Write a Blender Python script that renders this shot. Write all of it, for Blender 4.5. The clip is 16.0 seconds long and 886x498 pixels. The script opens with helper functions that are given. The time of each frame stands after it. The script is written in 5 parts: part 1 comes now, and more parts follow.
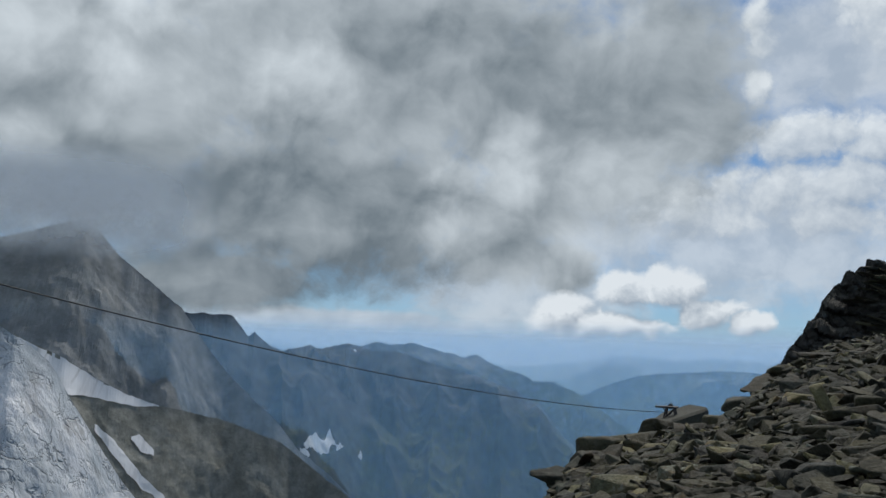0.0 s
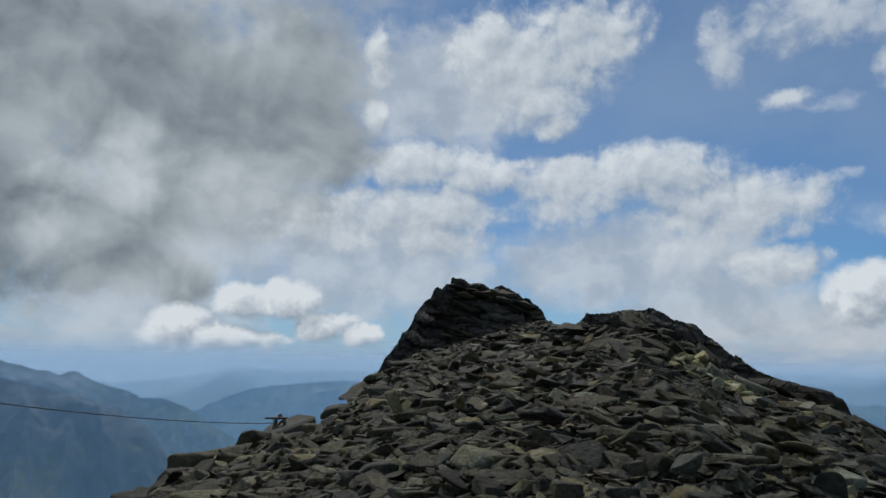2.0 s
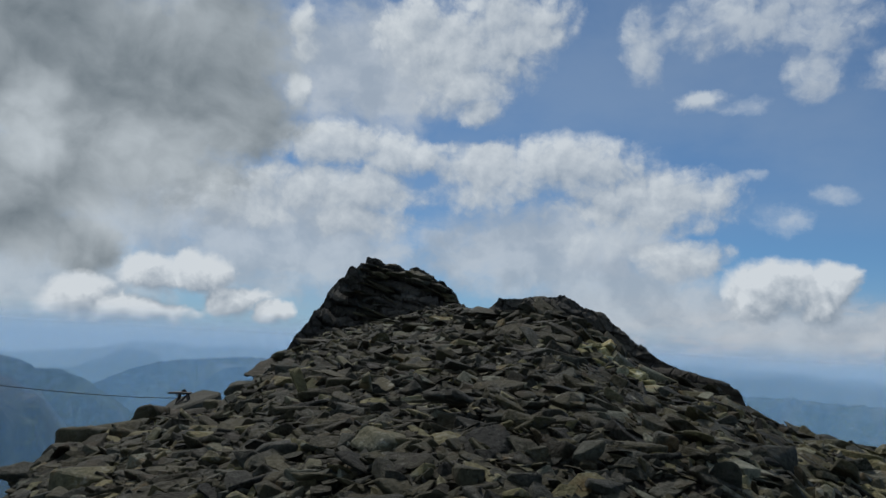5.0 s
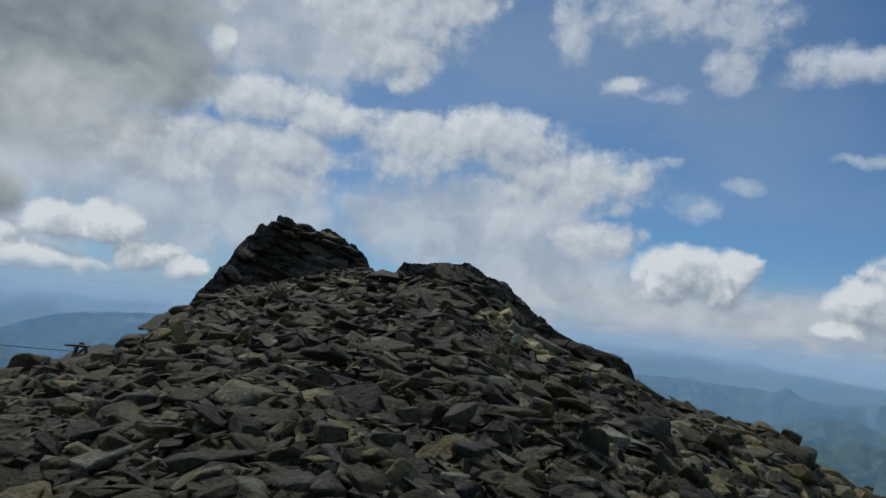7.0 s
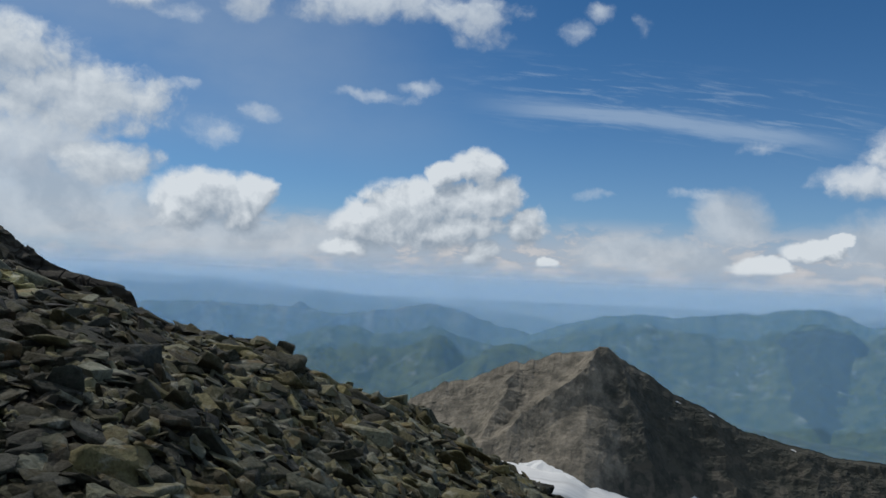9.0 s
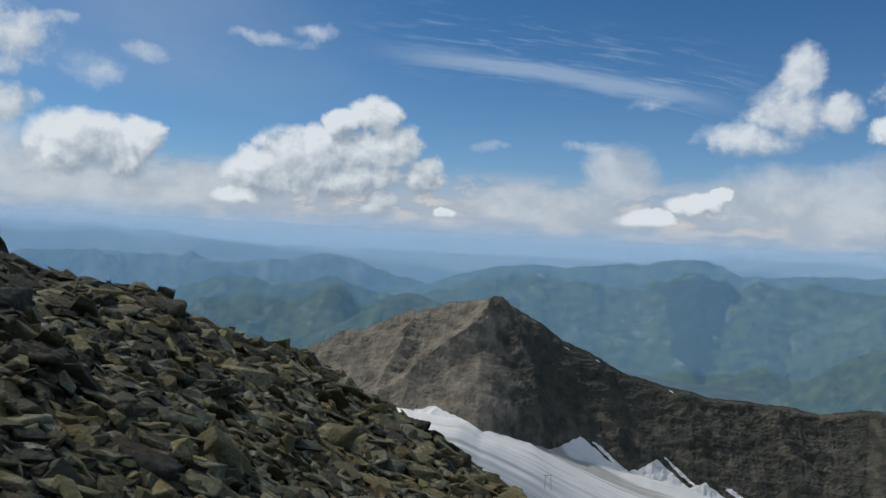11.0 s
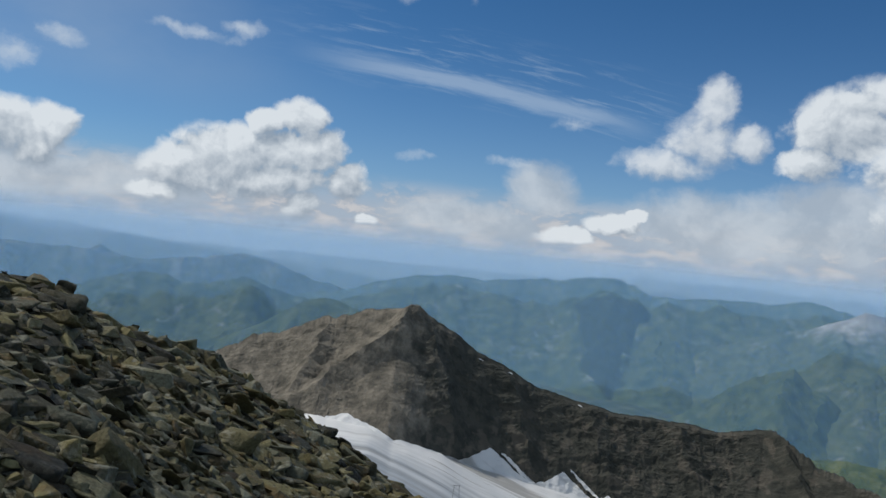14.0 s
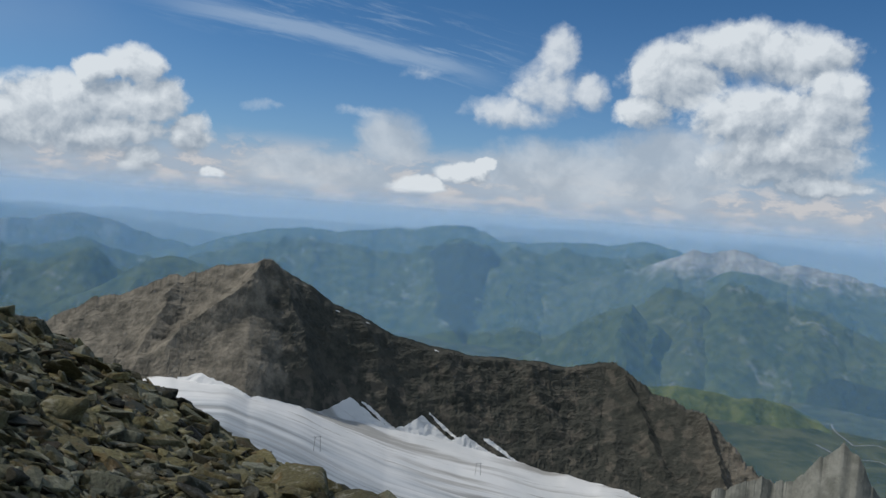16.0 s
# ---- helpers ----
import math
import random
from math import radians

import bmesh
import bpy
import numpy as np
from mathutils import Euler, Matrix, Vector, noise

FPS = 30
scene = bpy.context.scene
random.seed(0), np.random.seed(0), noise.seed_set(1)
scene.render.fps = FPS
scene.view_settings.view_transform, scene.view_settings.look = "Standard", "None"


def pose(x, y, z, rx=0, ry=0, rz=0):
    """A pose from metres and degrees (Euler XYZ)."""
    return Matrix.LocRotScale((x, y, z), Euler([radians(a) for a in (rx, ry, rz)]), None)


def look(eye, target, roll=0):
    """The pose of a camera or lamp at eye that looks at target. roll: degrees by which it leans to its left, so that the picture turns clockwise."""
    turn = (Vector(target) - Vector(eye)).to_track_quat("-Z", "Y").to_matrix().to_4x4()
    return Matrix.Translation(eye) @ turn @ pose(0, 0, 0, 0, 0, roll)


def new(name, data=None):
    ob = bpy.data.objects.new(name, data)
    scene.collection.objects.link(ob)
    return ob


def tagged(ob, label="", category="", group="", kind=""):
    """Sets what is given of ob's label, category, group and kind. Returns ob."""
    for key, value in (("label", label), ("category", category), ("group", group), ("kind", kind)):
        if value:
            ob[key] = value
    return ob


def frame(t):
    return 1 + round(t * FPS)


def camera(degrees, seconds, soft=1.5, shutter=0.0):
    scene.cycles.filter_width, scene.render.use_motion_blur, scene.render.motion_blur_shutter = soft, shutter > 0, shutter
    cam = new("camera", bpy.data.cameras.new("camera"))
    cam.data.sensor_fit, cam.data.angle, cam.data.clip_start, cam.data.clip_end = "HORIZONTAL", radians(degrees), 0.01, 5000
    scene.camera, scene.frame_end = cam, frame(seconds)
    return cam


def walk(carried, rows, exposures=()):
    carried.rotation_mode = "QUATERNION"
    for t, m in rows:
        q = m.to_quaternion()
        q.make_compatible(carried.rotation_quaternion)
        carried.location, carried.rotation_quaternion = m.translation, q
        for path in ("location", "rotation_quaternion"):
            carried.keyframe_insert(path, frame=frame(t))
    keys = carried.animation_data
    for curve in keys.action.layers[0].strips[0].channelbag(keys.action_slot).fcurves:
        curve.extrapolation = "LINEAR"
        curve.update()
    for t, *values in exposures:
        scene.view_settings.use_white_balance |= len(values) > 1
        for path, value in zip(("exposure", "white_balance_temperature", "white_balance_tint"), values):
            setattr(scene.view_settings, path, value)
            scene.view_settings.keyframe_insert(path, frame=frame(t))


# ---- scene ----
cam = camera(59.05, 16.0)
EYE = 1.5
ROWS = [
    (0, -0.263, 0.042, 0.011, 96.30, -1.99, -0.22),
    (0.5, -0.205, 0.014, 0.010, 97.23, -2.42, -10.30),
    (1, -0.146, 0.007, 0.011, 97.02, -1.92, -16.86),
    (1.5, -0.117, -0.018, 0.026, 97.18, -2.15, -23.33),
    (2, -0.065, -0.009, 0.013, 97.93, -1.09, -27.58),
    (2.5, -0.064, 0.022, -0.001, 97.66, -2.75, -29.76),
    (3, -0.032, 0.004, 0.008, 96.79, -5.30, -32.49),
    (3.5, 0.0, 0.0, 0.0, 97.11, -3.42, -32.28),
    (3.7, -0.005, 0.004, 0.007, 97.11, -2.74, -33.54),
    (5.8, 0.092, 0.132, 0.003, 96.22, -3.58, -34.25),
    (6, 0.110, 0.112, -0.010, 95.21, -4.42, -35.45),
    (6.5, 0.139, 0.124, -0.028, 93.59, -6.90, -32.81),
    (7, 0.296, 0.130, -0.037, 95.01, -6.00, -40.14),
    (7.5, 0.398, 0.124, -0.030, 93.55, -3.84, -49.49),
    (8, 0.393, 0.050, -0.011, 95.19, -1.50, -61.18),
    (8.5, 0.422, 0.025, -0.017, 93.11, -1.43, -69.03),
    (9, 0.428, 0.006, -0.019, 92.04, -2.71, -74.20),
    (9.2, 0.412, -0.014, -0.023, 91.75, -2.90, -76.11),
    (11.3, 0.170, -0.253, -0.032, 88.66, -3.74, -82.96),
    (11.5, 0.165, -0.267, -0.028, 88.82, -4.45, -84.32),
    (12, 0.136, -0.281, -0.031, 88.62, -5.34, -86.83),
    (12.5, 0.147, -0.285, -0.023, 88.95, -5.10, -86.53),
    (13, 0.168, -0.271, -0.033, 89.04, -5.85, -85.86),
    (13.5, 0.160, -0.269, -0.027, 89.52, -5.37, -86.73),
    (14, 0.179, -0.266, -0.027, 89.82, -6.03, -87.53),
    (14.5, 0.188, -0.265, -0.032, 89.59, -6.14, -88.30),
    (15, 0.140, -0.295, -0.016, 88.77, -6.17, -91.00),
    (15.5, 0.118, -0.336, -0.005, 87.95, -5.72, -93.58),
    (16, 0.132, -0.418, -0.014, 87.16, -4.44, -98.28),
]
walk(cam, [(t, pose(x, y, EYE + z, rx, ry, rz)) for t, x, y, z, rx, ry, rz in ROWS],
     [(0, 0.05), (1.5, -0.05), (3.5, -0.15), (6.5, -0.18), (8.5, -0.1), (12, 0.0), (16, -0.03)])

# ---------------------------------------------------------------- light
SUN_AZ, SUN_EL = -12.0, 52.0
_a, _e = radians(SUN_AZ), radians(SUN_EL)
sun_way = Vector((-math.sin(_a) * math.cos(_e), math.cos(_a) * math.cos(_e), math.sin(_e)))
sun = new("sun", bpy.data.lights.new("sun", "SUN"))
sun.data.energy, sun.data.angle, sun.data.color = 2.3, radians(2.0), (1.0, 0.955, 0.885)
sun.matrix_world = look(sun_way * 100, (0, 0, 0))


class Nodes:
    """Short calls for node trees."""

    def __init__(self, tree):
        self.tree = tree
        tree.nodes.clear()

    def make(self, kind, ins=()):
        n = self.tree.nodes.new(kind)
        for key, v in (ins.items() if isinstance(ins, dict) else enumerate(ins)):
            self.put(n.inputs[key], v)
        return n

    def put(self, socket, v):
        if v is None:
            return
        if isinstance(v, bpy.types.NodeSocket):
            self.tree.links.new(v, socket)
        elif isinstance(v, (tuple, list)) and len(v) == 3 and socket.type == "RGBA":
            socket.default_value = (*v, 1)
        else:
            socket.default_value = v

    def math(self, op, a, b=None, c=None, clamp=False):
        n = self.make("ShaderNodeMath")
        n.operation, n.use_clamp = op, clamp
        for s, v in zip(n.inputs, (a, b, c)):
            self.put(s, v)
        return n.outputs[0]

    def vec(self, op, a, b=None, c=None):
        n = self.make("ShaderNodeVectorMath")
        n.operation = op
        if op == "SCALE":
            self.put(n.inputs[0], a)
            self.put(n.inputs["Scale"], b)
        else:
            for s, v in zip(n.inputs, (a, b, c)):
                self.put(s, v)
        return n.outputs["Value" if op in ("LENGTH", "DOT_PRODUCT") else "Vector"]

    def mix(self, f, a, b):
        n = self.make("ShaderNodeMix")
        n.data_type = "RGBA"
        self.put(n.inputs[0], f)
        self.put(n.inputs[6], a)
        self.put(n.inputs[7], b)
        return n.outputs[2]

    def span(self, v, a, b, c=0.0, d=1.0, smooth=True):
        n = self.make("ShaderNodeMapRange")
        n.interpolation_type = "SMOOTHSTEP" if smooth else "LINEAR"
        for s, x in zip(n.inputs, (v, a, b, c, d)):
            self.put(s, x)
        return n.outputs[0]

    def noise(self, p, scale=1.0, detail=4.0, rough=0.55, distort=0.0, color=False):
        n = self.make("ShaderNodeTexNoise", {"Vector": p, "Scale": scale, "Detail": detail, "Roughness": rough, "Distortion": distort})
        return n.outputs["Color" if color else 0]

    def xyz(self, x, y, z):
        n = self.make("ShaderNodeCombineXYZ")
        for s, v in zip(n.inputs, (x, y, z)):
            self.put(s, v)
        return n.outputs[0]


# clouds by azimuth (to the left of +y), height over the horizon, half width, half height, in degrees
GREY = [(25.6, 15.7, 17.8, 11.8), (6.2, 19.8, 23.9, 12.6), (8.0, 9.2, 20.0, 7.6), (-8.8, 15.1, 13.4, 9.5), (-16.0, 19.2, 6.7, 7.2), (-8.8, 5.3, 3.2, 2.4), (-4.0, 6.5, 6.5, 3.4), (16.2, 3.5, 9.8, 3.0), (-7.1, 18.3, 13.9, 6.0), (-17.1, 15.2, 6.7, 3.9), (-5.6, 9.0, 6.7, 4.0), (60, 20, 40, 19), (14, 27, 40, 9)]
BRIGHT = [(10.7, 18.3, 3.1, 2.9), (23.5, 16.6, 2.1, 1.5), (21.3, 21.1, 3.4, 1.8), (-2.2, 11.8, 3.4, 1.4), (-1.5, 7.6, 3.1, 2.5), (29.0, 8.6, 2.9, 3.6), (-5.0, 14.3, 1.7, 1.6), (28.9, 18.3, 3.3, 2.4), (-12.9, 5.4, 4.7, 2.4), (-4.2, 11.3, 3.6, 2.2), (-4.2, 4.3, 3.5, 1.8), (-12.8, 11.8, 4.5, 2.3)]
DARK = [(5.5, 4.1, 13.3, 2.5), (9.5, 10.0, 10.5, 2.4), (-9.4, 4.5, 2.0, 1.4), (2.0, 21.2, 9.3, 2.3), (23.4, 10.7, 6.0, 1.9), (-18.0, 16.0, 3.5, 3.1), (18.0, 1.9, 7.4, 1.2), (-5.4, 17.9, 8.8, 2.8), (-18.3, 15.4, 4.4, 3.1)]
VEIL = [(-5.5, 3.4, 8.5, 3.2), (-13, 8.5, 7, 4.5), (8, 0.9, 13, 0.8), (-21.7, 7.0, 8.3, 5.0), (-22.6, 6.3, 10.4, 3.2), (-40.8, 6.7, 10.4, 3.3), (-47.0, 3.2, 8.4, 2.0), (-57.9, 1.8, 6.7, 1.5), (-27.0, 19.4, 7.6, 4.7), (-7.5, 2.9, 6.8, 2.2), (-46.3, 4.2, 7.1, 2.6), (-62.5, 2.3, 7.9, 1.4), (-94.1, 5.0, 2.7, 1.9), (-88.6, 2.2, 6.4, 1.4), (-107.0, 3.3, 7.1, 2.2), (-113.9, 4.2, 5.6, 2.7)]
BANK = [(-29.8, 13.6, 4.6, 1.8), (-42.4, 12.9, 6.9, 2.4), (-47.8, 10.6, 7.2, 2.8), (-37.1, 12.2, 5.4, 2.8), (-24.6, 10.6, 7.4, 2.2), (-17.8, 9.2, 6.2, 2.2), (-27.3, 8.6, 4.3, 1.7), (-50.7, 6.6, 3.4, 1.6), (-34.2, 20.4, 6.0, 4.3), (-31.1, 21.8, 3.9, 3.5), (-37.9, 22.6, 5.1, 3.0), (-35.8, 17.0, 1.9, 1.5), (-22.5, 21.2, 1.2, 2.3), (-22.4, 17.2, 1.0, 1.4), (-24.9, 13.7, 4.9, 1.9), (-27.6, 10.6, 4.0, 2.9)]
BANK_NORTH = [(-54.4, 22.5, 6.3, 2.1), (-59.1, 19.0, 2.2, 2.1), (-47.9, 21.3, 1.8, 2.8), (-52.0, 17.6, 2.3, 0.9), (-59.7, 22.1, 3.4, 2.8), (-46.1, 7.1, 4.9, 2.0), (-49.9, 6.1, 3.1, 0.9), (-69.8, 18.9, 9.1, 1.1), (-65.2, 18.9, 3.7, 1.4), (-76.1, 18.1, 2.5, 1.7)]
CUMULUS = [(-16.5, 3.9, 2.4, 1.5), (-13.1, 3.5, 2.0, 1.5), (-18.7, 2.2, 2.5, 1.3), (-21.5, 1.4, 1.7, 0.9), (-8.7, 1.7, 2.1, 1.7), (-11.2, 1.0, 5.0, 1.3), (-56.8, 4.7, 3.4, 1.9), (-59.5, 3.9, 2.0, 1.5), (-55.5, 3.8, 2.1, 1.5), (-60.4, 5.0, 1.8, 1.5)]
CUMULUS_NORTH = [(-74.8, 5.6, 3.0, 2.0), (-76.4, 7.8, 1.9, 1.5), (-74.0, 7.4, 1.3, 1.1), (-72.1, 4.9, 4.3, 2.3), (-68.7, 3.5, 2.7, 2.1), (-77.5, 5.7, 2.3, 2.0), (-74.3, 3.3, 5.4, 1.7), (-77.1, 1.8, 1.7, 1.2), (-67.3, 1.7, 1.8, 0.7), (-79.9, 3.8, 1.6, 1.7), (-81.6, 1.5, 0.8, 0.4)]
TORN_EAST = [(-105.9, 11.4, 1.5, 2.0), (-105.7, 8.9, 3.0, 2.1), (-103.0, 7.2, 3.4, 1.2), (-108.0, 9.0, 1.7, 1.4)]
CUMULUS_EAST = [(-118.6, 12.0, 4.4, 2.0), (-114.1, 10.2, 3.3, 2.4), (-122.1, 11.6, 3.5, 2.0), (-112.2, 8.0, 1.9, 1.4), (-121.4, 4.7, 5.1, 2.1), (-123.6, 3.2, 3.3, 0.9), (-96.3, 1.7, 2.4, 0.7), (-99.6, 2.8, 2.0, 0.8), (-100.9, 3.6, 0.9, 0.4)]
HEAP_EAST = [(-119.0, 7.6, 4.0, 2.4), (-123.2, 7.0, 3.4, 3.1), (-124.3, 8.8, 1.9, 2.1), (-121.0, 5.6, 4.5, 1.8)]
WISPS = [(-57.7, 9.5, 2.4, 1.1), (-60.3, 11.0, 1.6, 0.7), (-55.0, 12.3, 1.4, 0.5), (-52.2, 12.1, 0.9, 0.4), (-68.4, 12.8, 4.1, 0.5), (-72.1, 13.6, 1.7, 0.7), (-84.7, 19.1, 1.2, 0.8), (-87.9, 17.9, 1.0, 0.9), (-83.1, 17.8, 1.2, 0.9), (-54.7, 17.1, 2.2, 0.7), (-95.8, 9.4, 1.5, 0.6), (-84.8, 6.4, 1.4, 0.4), (-91.5, 6.6, 2.2, 0.5)]

world = bpy.data.worlds.new("sky")
scene.world = world
world.use_nodes = True
W = Nodes(world.node_tree)
sky = W.make("ShaderNodeTexSky")
sky.sky_type, sky.sun_disc, sky.sun_elevation, sky.sun_rotation = "NISHITA", False, _e, -_a
sky.altitude, sky.air_density, sky.dust_density, sky.ozone_density = 3000, 1.0, 0.6, 1.6
way = W.make("ShaderNodeTexCoord").outputs["Generated"]
sep = W.make("ShaderNodeSeparateXYZ", [way])
az = W.math("MULTIPLY", W.math("ARCTAN2", W.math("MULTIPLY", sep.outputs[0], -1.0), sep.outputs[1]), 57.2958)
el = W.math("MULTIPLY", W.math("ARCSINE", sep.outputs[2]), 57.2958)
P = W.xyz(az, el, 0.0)
SIDE = (0.42, 0.62, 0.0)  # a step towards the light


def billows(p):
    """Heaped round heads at several sizes, 0 to 1."""
    n = W.make("ShaderNodeTexVoronoi", {"Vector": p, "Scale": 0.52, "Detail": 3.0, "Roughness": 0.52, "Lacunarity": 2.1})
    n.voronoi_dimensions, n.normalize = "2D", True
    return W.math("SUBTRACT", 1.0, n.outputs["Distance"])


def bent(p):
    """Bends the outlines, coarse and fine."""
    a = W.vec("SUBTRACT", W.noise(p, 0.16, 2, 0.5, color=True), (0.5, 0.5, 0.5))
    b = W.vec("SUBTRACT", W.noise(p, 0.75, 4, 0.6, color=True), (0.5, 0.5, 0.5))
    return W.vec("MULTIPLY_ADD", b, (1.1, 0.9, 0), W.vec("MULTIPLY_ADD", a, (2.2, 1.5, 0), p))


def dome(clouds, p):
    """1 in the middle of a cloud, 0 at its edge, round on top."""
    most = None
    for a, e, w, h in clouds:
        q = W.vec("MULTIPLY_ADD", p, (1 / w, 1 / h, 0), (-a / w, -e / h, 0))
        d = W.math("SUBTRACT", 1.0, W.vec("DOT_PRODUCT", q, q))
        most = d if most is None else W.math("SMOOTH_MAX", most, d, 0.18)
    return W.math("MAXIMUM", most, -2.0)


def lay(under, colour, cover):
    return W.mix(cover, under, colour)


here, there = bent(P), bent(W.vec("ADD", P, SIDE))
puff_here, puff_there = billows(here), billows(there)
calm = W.vec("MULTIPLY_ADD", W.vec("SUBTRACT", W.noise(P, 0.12, 3, 0.5, color=True), (0.5, 0.5, 0.5)), (5, 3.5, 0), P)
n_wide = W.noise(calm, 0.10, 5, 0.5)
n_bank = W.noise(calm, 0.24, 6, 0.5)
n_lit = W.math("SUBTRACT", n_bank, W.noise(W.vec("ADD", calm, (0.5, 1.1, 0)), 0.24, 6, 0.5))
n_mid = W.noise(here, 0.28, 5, 0.55)
n_rag = W.noise(W.vec("MULTIPLY", here, (0.8, 1.0, 0)), 0.6, 7, 0.57)
n_all = W.noise(W.vec("MULTIPLY", P, (0.05, 0.09, 0)), 1.0, 6, 0.55)


def heap(under, clouds, shade, light, bulge=0.9, ragged=0.5, soft=0.35, contrast=0.62, middle=0.5, most=1.0):
    """Heaped cloud, lit on the side of the sun."""
    f, g = dome(clouds, here), dome(clouds, W.vec("ADD", here, (0.55, 0.9, 0.0)))
    body = W.math("MULTIPLY_ADD", W.math("SUBTRACT", puff_here, 0.62), bulge, f)
    large = W.math("MULTIPLY", W.math("SUBTRACT", f, g), 0.9 * contrast)
    small = W.math("MULTIPLY", W.math("SUBTRACT", puff_here, puff_there), 1.5 * contrast)
    tone = W.math("ADD", W.math("ADD", large, small), W.math("MULTIPLY_ADD", n_lit, 1.1, middle))
    tone = W.math("ADD", tone, W.math("MULTIPLY", W.math("SUBTRACT", n_mid, 0.5), 0.3), clamp=True)
    rim = W.math("MULTIPLY_ADD", W.math("SUBTRACT", n_rag, 0.5), ragged, body)
    rim = W.math("MULTIPLY_ADD", W.math("SUBTRACT", tone, 0.5), 0.55, rim)
    return lay(under, W.mix(tone, shade, light), W.span(rim, -0.22, soft - 0.1, 0.0, most))


col = W.vec("MULTIPLY", sky.outputs[0], (0.029, 0.065, 0.087))
haze_amount = W.math("POWER", 2.718, W.math("MULTIPLY", W.math("MAXIMUM", el, 0.0), -0.19))
col = lay(col, (0.40, 0.485, 0.60), W.math("MULTIPLY", haze_amount, 0.9))
# thin high ice cloud: a long streak that widens, with threads beside it
slant = W.math("MULTIPLY_ADD", W.math("ADD", az, 90.3), -0.132, W.math("SUBTRACT", el, 11.5))
bow = W.math("MULTIPLY_ADD", W.math("POWER", W.math("ADD", az, 90.3), 2.0), 0.0035, slant)
fibre = W.noise(W.xyz(W.math("MULTIPLY", az, 0.22), W.math("MULTIPLY", bow, 1.9), 0.0), 1.0, 6, 0.62, 0.5)
streak = W.math("MULTIPLY", W.span(W.math("ABSOLUTE", W.math("ADD", bow, W.math("MULTIPLY", W.math("SUBTRACT", fibre, 0.5), 1.5))), 1.0, 0.05), W.math("MULTIPLY", W.span(az, -103.0, -96.0), W.span(az, -74.0, -84.0)))
threads = W.math("MULTIPLY", W.math("MULTIPLY", W.span(fibre, 0.48, 0.72), W.span(W.math("ABSOLUTE", W.math("SUBTRACT", bow, 1.2)), 3.4, 0.6)), W.math("MULTIPLY", W.span(az, -112.0, -96.0), W.span(az, -72.0, -82.0)))
col = lay(col, (0.56, 0.65, 0.76), W.math("MAXIMUM", W.math("MULTIPLY", streak, 0.42), W.math("MULTIPLY", threads, 0.26)))
# far rows of small clouds low over the horizon
n_row = W.noise(W.vec("MULTIPLY", here, (0.34, 0.85, 0)), 1.0, 7, 0.6)
rows_mask = W.math("MULTIPLY", W.math("MULTIPLY", W.span(el, -1.0, 0.5), W.span(el, 5.0, 2.0)), W.span(az, -36.0, -56.0))
col = lay(col, (0.47, 0.505, 0.58), W.math("MULTIPLY", rows_mask, 0.75))
col = lay(col, W.mix(W.span(n_row, 0.47, 0.60), (0.46, 0.49, 0.55), (0.70, 0.655, 0.64)), W.math("MULTIPLY", W.math("MULTIPLY", rows_mask, W.span(n_row, 0.43, 0.55)), 0.8))
# general cloud away from the named ones
west = W.span(W.math("ABSOLUTE", W.math("ADD", az, 45.0)), 95.0, 125.0)
high = W.span(el, 26.0, 34.0)
elsewhere = W.math("MAXIMUM", west, high)
col = lay(col, W.mix(W.span(n_mid, 0.35, 0.65), (0.30, 0.34, 0.38), (0.58, 0.62, 0.66)), W.math("MULTIPLY", W.math("MULTIPLY", elsewhere, W.span(n_all, 0.40, 0.58)), 0.9))
# thin pale sheets
thin = W.math("MULTIPLY", W.math("MULTIPLY", W.span(az, -84.0, -55.0), W.span(el, 6.0, 11.0)), W.span(n_all, 0.30, 0.70, 0.35, 1.0))
col = lay(col, (0.42, 0.50, 0.60), W.math("MULTIPLY", thin, 0.42))
f = W.math("MULTIPLY_ADD", W.math("SUBTRACT", n_rag, 0.5), 1.5, dome(VEIL, here))
col = lay(col, W.mix(W.span(n_mid, 0.35, 0.65), (0.45, 0.505, 0.575), (0.62, 0.66, 0.71)), W.span(f, -0.55, 0.8, 0.0, 0.88))
# broken banks
col = heap(col, BANK_NORTH, (0.40, 0.46, 0.55), (0.72, 0.76, 0.80), 1.2, 2.4, 1.5, 0.45, 0.45, 0.85)
col = heap(col, BANK, (0.37, 0.43, 0.51), (0.80, 0.825, 0.845), 1.0, 1.2, 1.0, 0.6, 0.46, 0.94)
# overcast
f = W.math("MULTIPLY_ADD", W.math("SUBTRACT", n_rag, 0.5), 0.9, dome(GREY, here))
pale = W.math("MULTIPLY_ADD", W.math("SUBTRACT", n_bank, 0.5), 2.6, dome(BRIGHT, calm))
deep = W.math("MULTIPLY_ADD", W.math("SUBTRACT", n_wide, 0.5), 1.6, dome(DARK, calm))
tone = W.math("ADD", W.span(n_wide, 0.30, 0.70, 0.16, 0.46), W.math("MULTIPLY", W.math("SUBTRACT", n_bank, 0.5), 0.42))
tone = W.math("ADD", W.math("ADD", tone, W.span(el, 6.0, 19.0, -0.03, 0.15)), W.math("MULTIPLY", n_lit, 0.45))
tone = W.math("SUBTRACT", tone, W.span(deep, -1.4, 0.9, 0.0, 0.2))
tone = W.math("ADD", tone, W.span(pale, -1.3, 1.6, 0.0, 0.38))
tone = W.math("ADD", tone, W.span(f, 0.5, -0.05, 0.0, 0.28), clamp=True)
